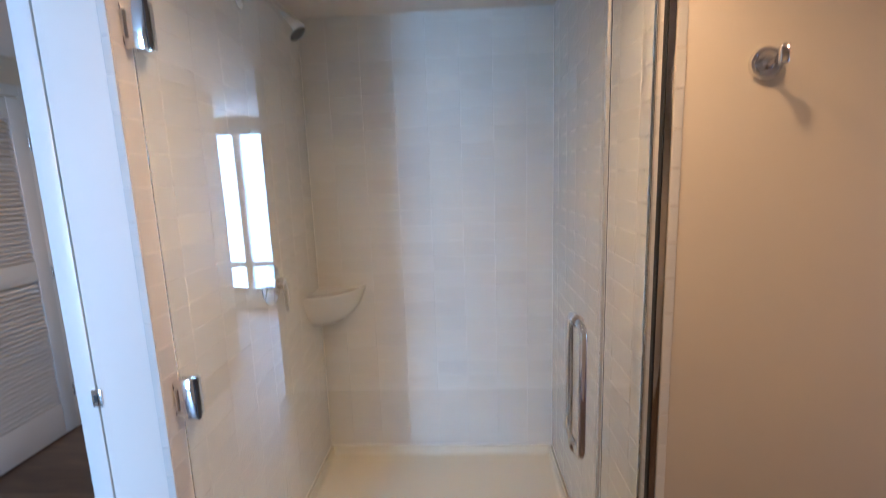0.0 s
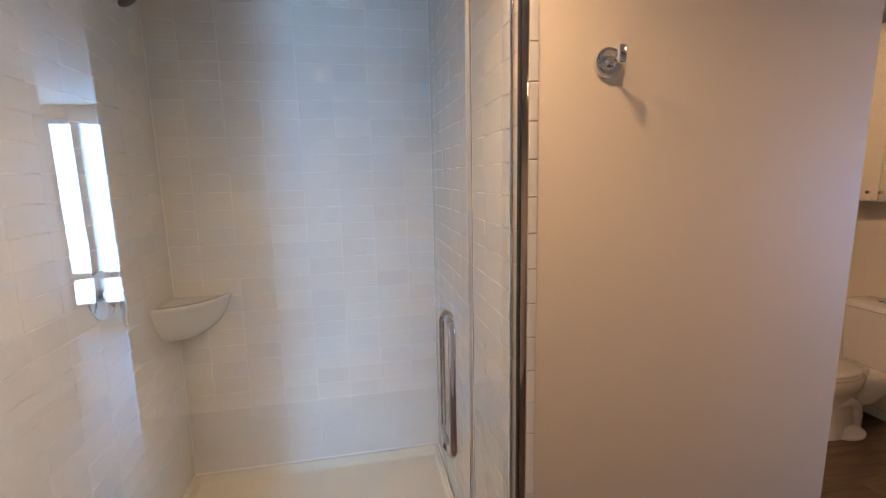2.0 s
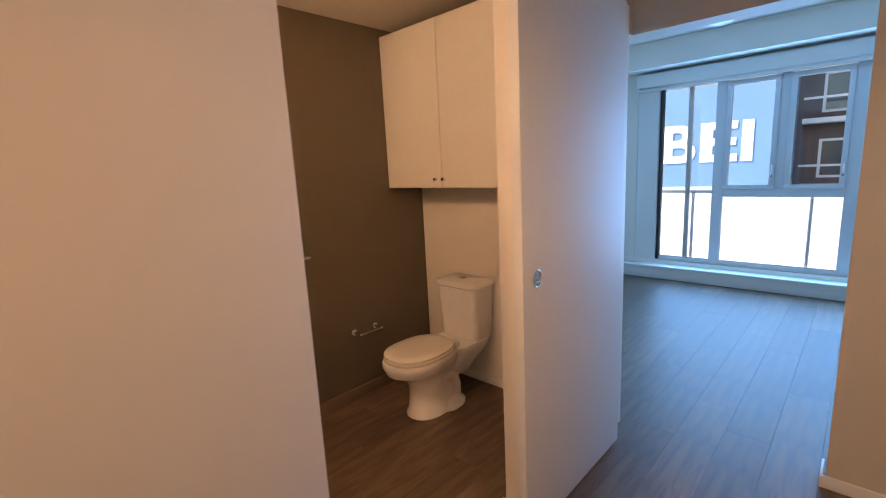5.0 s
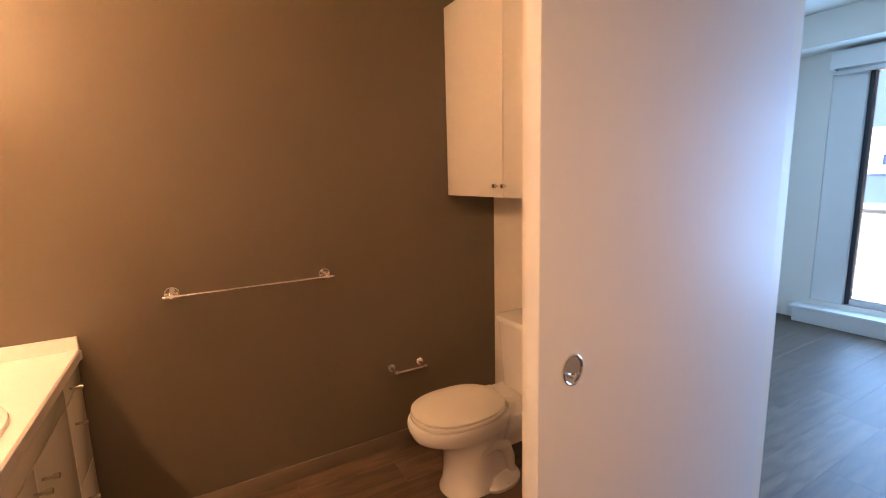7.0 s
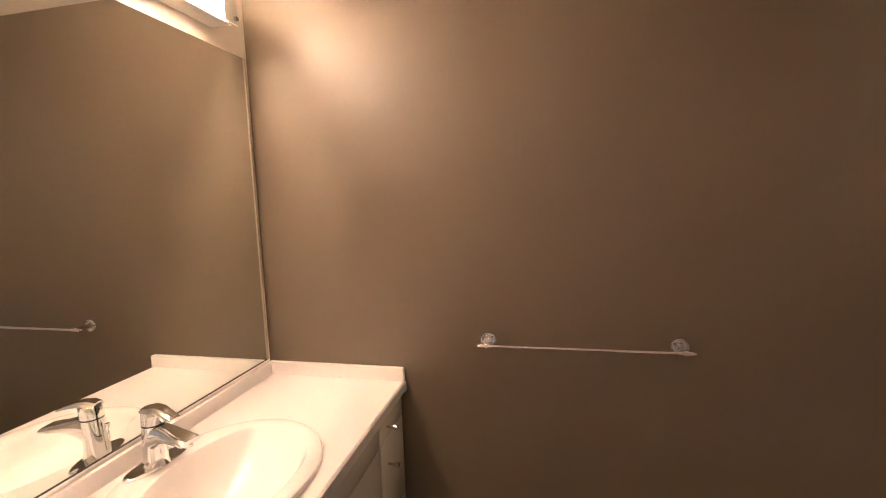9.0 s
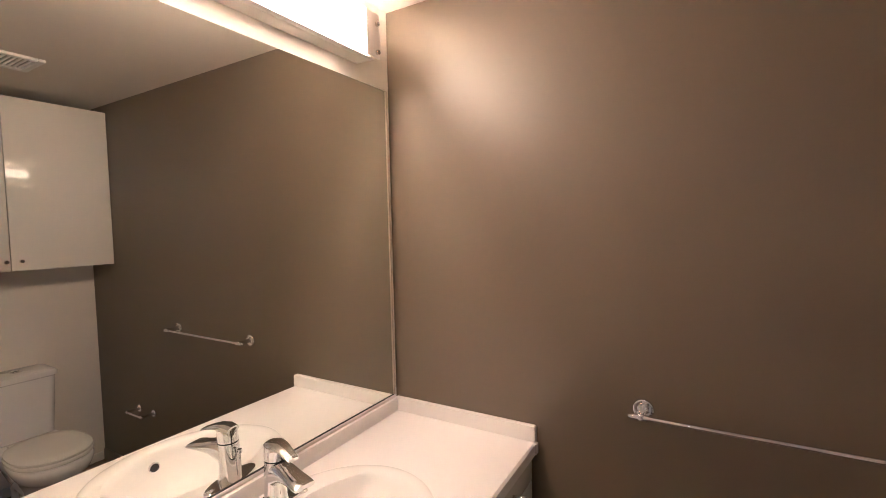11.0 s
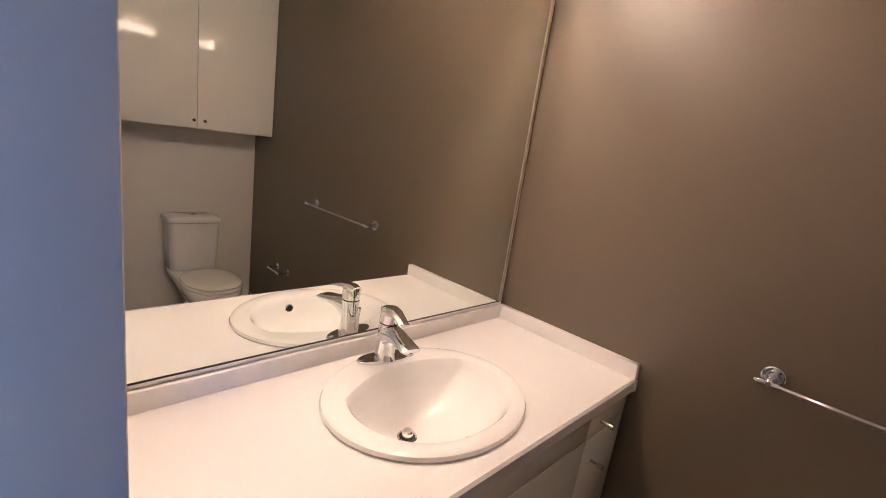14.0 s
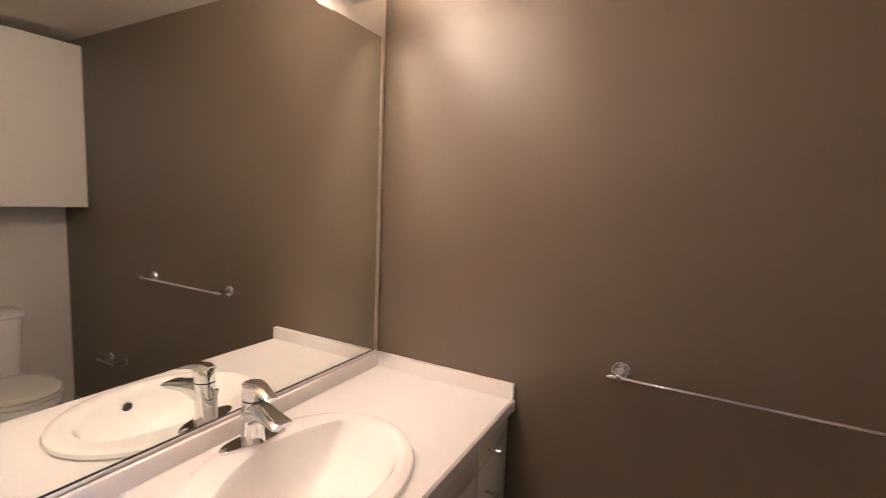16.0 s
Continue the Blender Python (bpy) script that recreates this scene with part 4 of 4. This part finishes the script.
# ---- outside ----
GROUND = material("far ground", (0.16, 0.16, 0.14), 0.9, spread=0.3, scale=0.05)
slab("ground", (-3000, -3000, -14.5, 3000, 3000, -14.0), mat=GROUND, label="city ground far below")
# Blue of a wall in shade is mixed into the cladding's base colour.
SIGN_WALL = material("blue grey cladding tinted by shade", (0.15, 0.26, 0.46), 0.6, spread=0.08, scale=0.6)
PALE = material("pale render", (0.78, 0.78, 0.76), 0.8, spread=0.06, scale=0.5)
BRICK = material("dark brick facade", (0.11, 0.075, 0.065), 0.85, spread=0.25, scale=8)
RED = material("red brick facade", (0.30, 0.10, 0.07), 0.85, spread=0.2, scale=2)
ROOF = material("slate roof", (0.10, 0.10, 0.11), 0.8, spread=0.15, scale=1)
WINDOW_DARK = material("far window glass", (0.03, 0.04, 0.05), 0.1)
LETTER = material("white sign letters", (0.9, 0.9, 0.9), 0.5)


def sign_building():
    t = thing("sign_building", pose(24, 0, -14), "pale building with a clad sign wall tinted blue as in shade", "building")
    part("lower_wall", box(B(), 0, 1.9, 0, 12, 18, 14.0), PALE, t)
    part("upper_wall", box(B(), 0.2, 1.9, 14.0, 12, 18, 24), SIGN_WALL, t)
    part("podium", box(B(), -1.0, -30, 0, 0, 18, 13.9), PALE, t)
    part("parapet", box(B(), -1.15, -30, 13.9, -0.85, 18.1, 14.05, 0.02), PALE, t)
    part("roof", box(B(), 0.1, 1.8, 24, 12.1, 18.1, 24.3), ROOF, t)
    s = thing("wall_sign", pose(24.18, 0, 0), "white letters on the clad wall tinted blue as in shade", "sign")
    for ch, y0, y1 in (("B", 6.38, 5.02), ("E", 4.83, 3.39), ("I", 3.25, 2.83)):
        cu = bpy.data.curves.new("letter", "FONT")
        cu.body, cu.size, cu.extrude, cu.offset = ch, 2.35, 0.03, 0.06
        tmp = bpy.data.objects.new("letter_curve", cu)
        scene.collection.objects.link(tmp)
        me = bpy.data.meshes.new_from_object(tmp.evaluated_get(bpy.context.evaluated_depsgraph_get()))
        bpy.data.objects.remove(tmp)
        bpy.data.curves.remove(cu)
        me.materials.clear()
        me.materials.append(LETTER)
        xs = [v.co.x for v in me.vertices]
        k = (y0 - y1) / (max(xs) - min(xs))
        ob = new("letter", me)
        ob.parent = s
        ob.matrix_basis = Matrix(((0, 0, -1, -0.03), (-1, 0, 0, y0 + k * min(xs)), (0, 1, 0, 1.15), (0, 0, 0, 1))) @ Matrix.Diagonal((k, 1, 1, 1))


sign_building()


def balcony_building():
    t = thing("balcony_building", pose(29, 0, -14), "dark brick apartment building with pale balconies", "building")
    part("wall", box(B(), 0, -22, 0, 12, 3.4, 30), BRICK, t)
    for i in range(9):
        z = 1.6 + i * 3.0
        part("balcony_slab", box(B(), -1.2, -21, z, 0, 1.6, z + 0.22, 0.02), PALE, t)
        part("balcony_rail", box(B(), -1.2, -21, z + 1.05, -1.12, 1.6, z + 1.15), PALE, t)
        for y in (-0.9, -5.0, -9.1, -13.2):
            w = part("window", box(B(), -0.05, y, z + 0.5, 0.02, y + 1.9, z + 2.3), PALE, t)
            part("window_glass", box(B(), -0.08, y + 0.12, z + 0.62, -0.051, y + 1.78, z + 2.18), WINDOW_DARK, w)


balcony_building()
rail = thing("balcony_rail", pose(7.25, 0, 0), "white metal balcony guard outside the window", "railing")
part("top_rail", box(B(), -0.02, -2.4, 0.955, 0.03, 2.0, 0.99, 0.006), TRIM, rail)
for y in (1.9, 0.75, -0.4, -1.55):
    part("rail_post", box(B(), -0.012, y - 0.015, 0.0, 0.012, y + 0.015, 0.9545), FRAME_GREY, rail)
slab("balcony_floor", (6.81, -2.6, -0.25, 7.35, 2.1, 0.0), mat=PALE, label="pale concrete balcony slab")
slab("terrace", (9.0, -30, -14, 23.5, 30, -3.4), mat=PALE, label="pale flat roof below")


def house(x, y, w, d, h, mat, ridge, label):
    t = thing("house", pose(x, y, -14), label, "house", "houses in the city view")
    part("walls", box(B(), -w / 2, -d / 2, 0, w / 2, d / 2, h), mat, t)
    bm = B()
    if ridge:
        loft(bm, [[(sx * (w / 2 + 0.3), -d / 2 - 0.3, h), (sx * (w / 2 + 0.3), d / 2 + 0.3, h), (sx * (w / 2 + 0.3), 0, h + ridge)] for sx in (-1, 1)])
    else:
        box(bm, -w / 2 - 0.1, -d / 2 - 0.1, h, w / 2 + 0.1, d / 2 + 0.1, h + 0.4)
    part("roof", bm, ROOF, t)
    for zz in range(int(h // 3)):
        for k in range(int(w // 3)):
            xx = -w / 2 + 1.0 + k * 3
            part("window", box(B(), xx, d / 2 - 0.02, 1 + zz * 3, xx + 1.2, d / 2 + 0.05, 2.6 + zz * 3), WINDOW_DARK, t)


for i, (x, y, w, d, h, mat, ridge, label) in enumerate((
        (-14, -34, 10, 9, 7, PALE, 2.5, "pale rendered house with a pitched slate roof"), (-26, -40, 12, 9, 8, PALE, 0, "pale rendered house with flat roof"),
        (-22, -58, 16, 10, 9, RED, 0, "red brick flat-roofed block"), (-40, -62, 18, 10, 10, PALE, 3, "pale rendered house with a pitched slate roof"),
        (-34, -84, 18, 12, 11, PALE, 0, "pale rendered house with flat roof"), (-58, -90, 20, 12, 10, RED, 0, "red brick flat-roofed block"),
        (-48, -120, 24, 14, 13, PALE, 3, "pale rendered house with a pitched slate roof"), (-76, -130, 26, 14, 12, PALE, 0, "pale rendered house with flat roof"),
        (-70, -170, 30, 16, 16, PALE, 0, "pale rendered house with flat roof"), (-100, -190, 36, 18, 15, PALE, 4, "pale rendered house with a pitched slate roof"))):
    house(x, y, w, d, h, mat, ridge, label)
hill = B()
cols = []
for i in range(41):
    u = -420 + i * 21
    hgt = 14 + 10 * math.exp(-((u + 230) / 70) ** 2) + 3 * math.sin(u * 0.05)
    cols.append([(u, -330, -14), (u, -350, -14 + hgt), (u, -420, -14 + hgt * 1.15), (u, -460, -14)])
loft(hill, cols)
tagged(part("backdrop", hill, material("hazy far hill", (0.20, 0.23, 0.25), 0.95, spread=0.2, scale=0.03)), "hazy wooded hill on the horizon", kind="structure")

# ---- tiles of the shower ----
PX, PZ, ZJ = 0.155, 0.0785, 1.432
tiles = {}


def tile_mesh(w, h, th=0.0085, r=0.0034):
    """A tile whose front (towards -y) has softly rounded edges; open at the back."""
    key = (round(w, 4), round(h, 4))
    if key not in tiles:
        bm = B()
        rings = []
        for k in range(4):
            a = radians(90 - 30 * k)
            inset, drop = r * (1 - math.cos(a)), r * (1 - math.sin(a)) * 0.55
            x, z, y = w / 2 - inset, h / 2 - inset, -th / 2 + drop
            rings.append([bm.verts.new(p) for p in ((-x, y, -z), (x, y, -z), (x, y, z), (-x, y, z))])
        rings.append([bm.verts.new((v.co.x, th / 2, v.co.z)) for v in rings[-1]])
        face = bm.faces.new(rings[0])
        for p, q in zip(rings, rings[1:]):
            for k in range(4):
                f = bm.faces.new((p[k], p[(k + 1) % 4], q[(k + 1) % 4], q[k]))
                f.smooth = q is not rings[-1]
        bmesh.ops.recalc_face_normals(bm, faces=bm.faces)
        if face.normal.y > 0:
            bmesh.ops.reverse_faces(bm, faces=bm.faces)
        me = bpy.data.meshes.new("tile")
        bm.to_mesh(me)
        bm.free()
        me.materials.append(TILE)
        tiles[key] = me
    return tiles[key]


def rows():
    z = ZJ - 17 * PZ
    while z < CH - 0.01:
        yield z, min(z + PZ, CH)
        z += PZ


def tile_wall(parent, cuts, place):
    """Stacked tiles between the upright joints of cuts; place gives the pose of a tile's middle."""
    for z0, z1 in rows():
        for a, b in zip(cuts, cuts[1:]):
            ob = new("tile", tile_mesh(b - a - 0.0009, z1 - z0 - 0.0009))
            ob.parent = parent
            jit = random.uniform(-0.25, 0.25), random.uniform(-0.25, 0.25)
            ob.matrix_basis = place((a + b) / 2, (z0 + z1) / 2) @ pose(random.uniform(-2e-4, 2e-4), random.uniform(-3e-4, 2e-4), 0, jit[0], 0, jit[1])


def named(n):
    return scene.objects[n]


cuts = [-0.607] + [-0.482 + k * PX for k in range(7)] + [0.574]
tile_wall(named("wall_shower_back"), cuts, lambda u, z: pose(u, 1.2045, z))
side = [0.002] + [0.150 + k * PX for k in range(7)] + [1.199]
tile_wall(named("wall_shower_left"), side, lambda u, z: pose(-0.6125, u, z, 0, 0, 90))
tile_wall(named("wall_mirror"), side, lambda u, z: pose(0.5790, u, z, 0, 0, -90))
# bullnose edging on both front edges
for parent, xm in ((named("wall_shower_left"), -0.6185), (named("wall_hook"), 0.5975)):
    z = ZJ - 16 * 0.081
    me = None
    while z < CH - 0.05:
        if me is None:
            bm = box(B(), -0.0105, -0.0022, -0.0398, 0.0105, 0.0015, 0.0398, 0.0020, 2)
            bmesh.ops.recalc_face_normals(bm, faces=bm.faces)
            me = bpy.data.meshes.new("edge_tile")
            bm.to_mesh(me)
            bm.free()
            me.materials.append(TILE)
        ob = new("edge_tile", me)
        ob.parent = parent
        ob.matrix_basis = pose(xm, random.uniform(-4e-4, 4e-4) - 0.0006, z + 0.0405, 0, random.uniform(-0.3, 0.3), random.uniform(-0.6, 0.6))
        z += 0.081

# ---- floor planks ----
planks = {}
y, row = -4.19, 0
while y < 2.0:
    x = -4.0 - (0.0, 0.45, 0.9, 0.25)[row % 4]
    while x < 6.55:
        a, b = max(x, -4.05), min(x + 1.3, 6.60)
        key = round(b - a, 2)
        if b - a > 0.1:
            if key not in planks:
                bm = box(B(), 0.0002, 0.0002, -0.010, key - 0.0002, 0.1898, 0.0, 0.0006, 1)
                bmesh.ops.recalc_face_normals(bm, faces=bm.faces)
                me = bpy.data.meshes.new("plank")
                bm.to_mesh(me)
                bm.free()
                me.materials.append(WOOD)
                planks[key] = me
            ob = new("plank", planks[key])
            ob.parent = floor
            ob.location = (a, y, -0.0004)
        x += 1.3
    y += 0.19
    row += 1
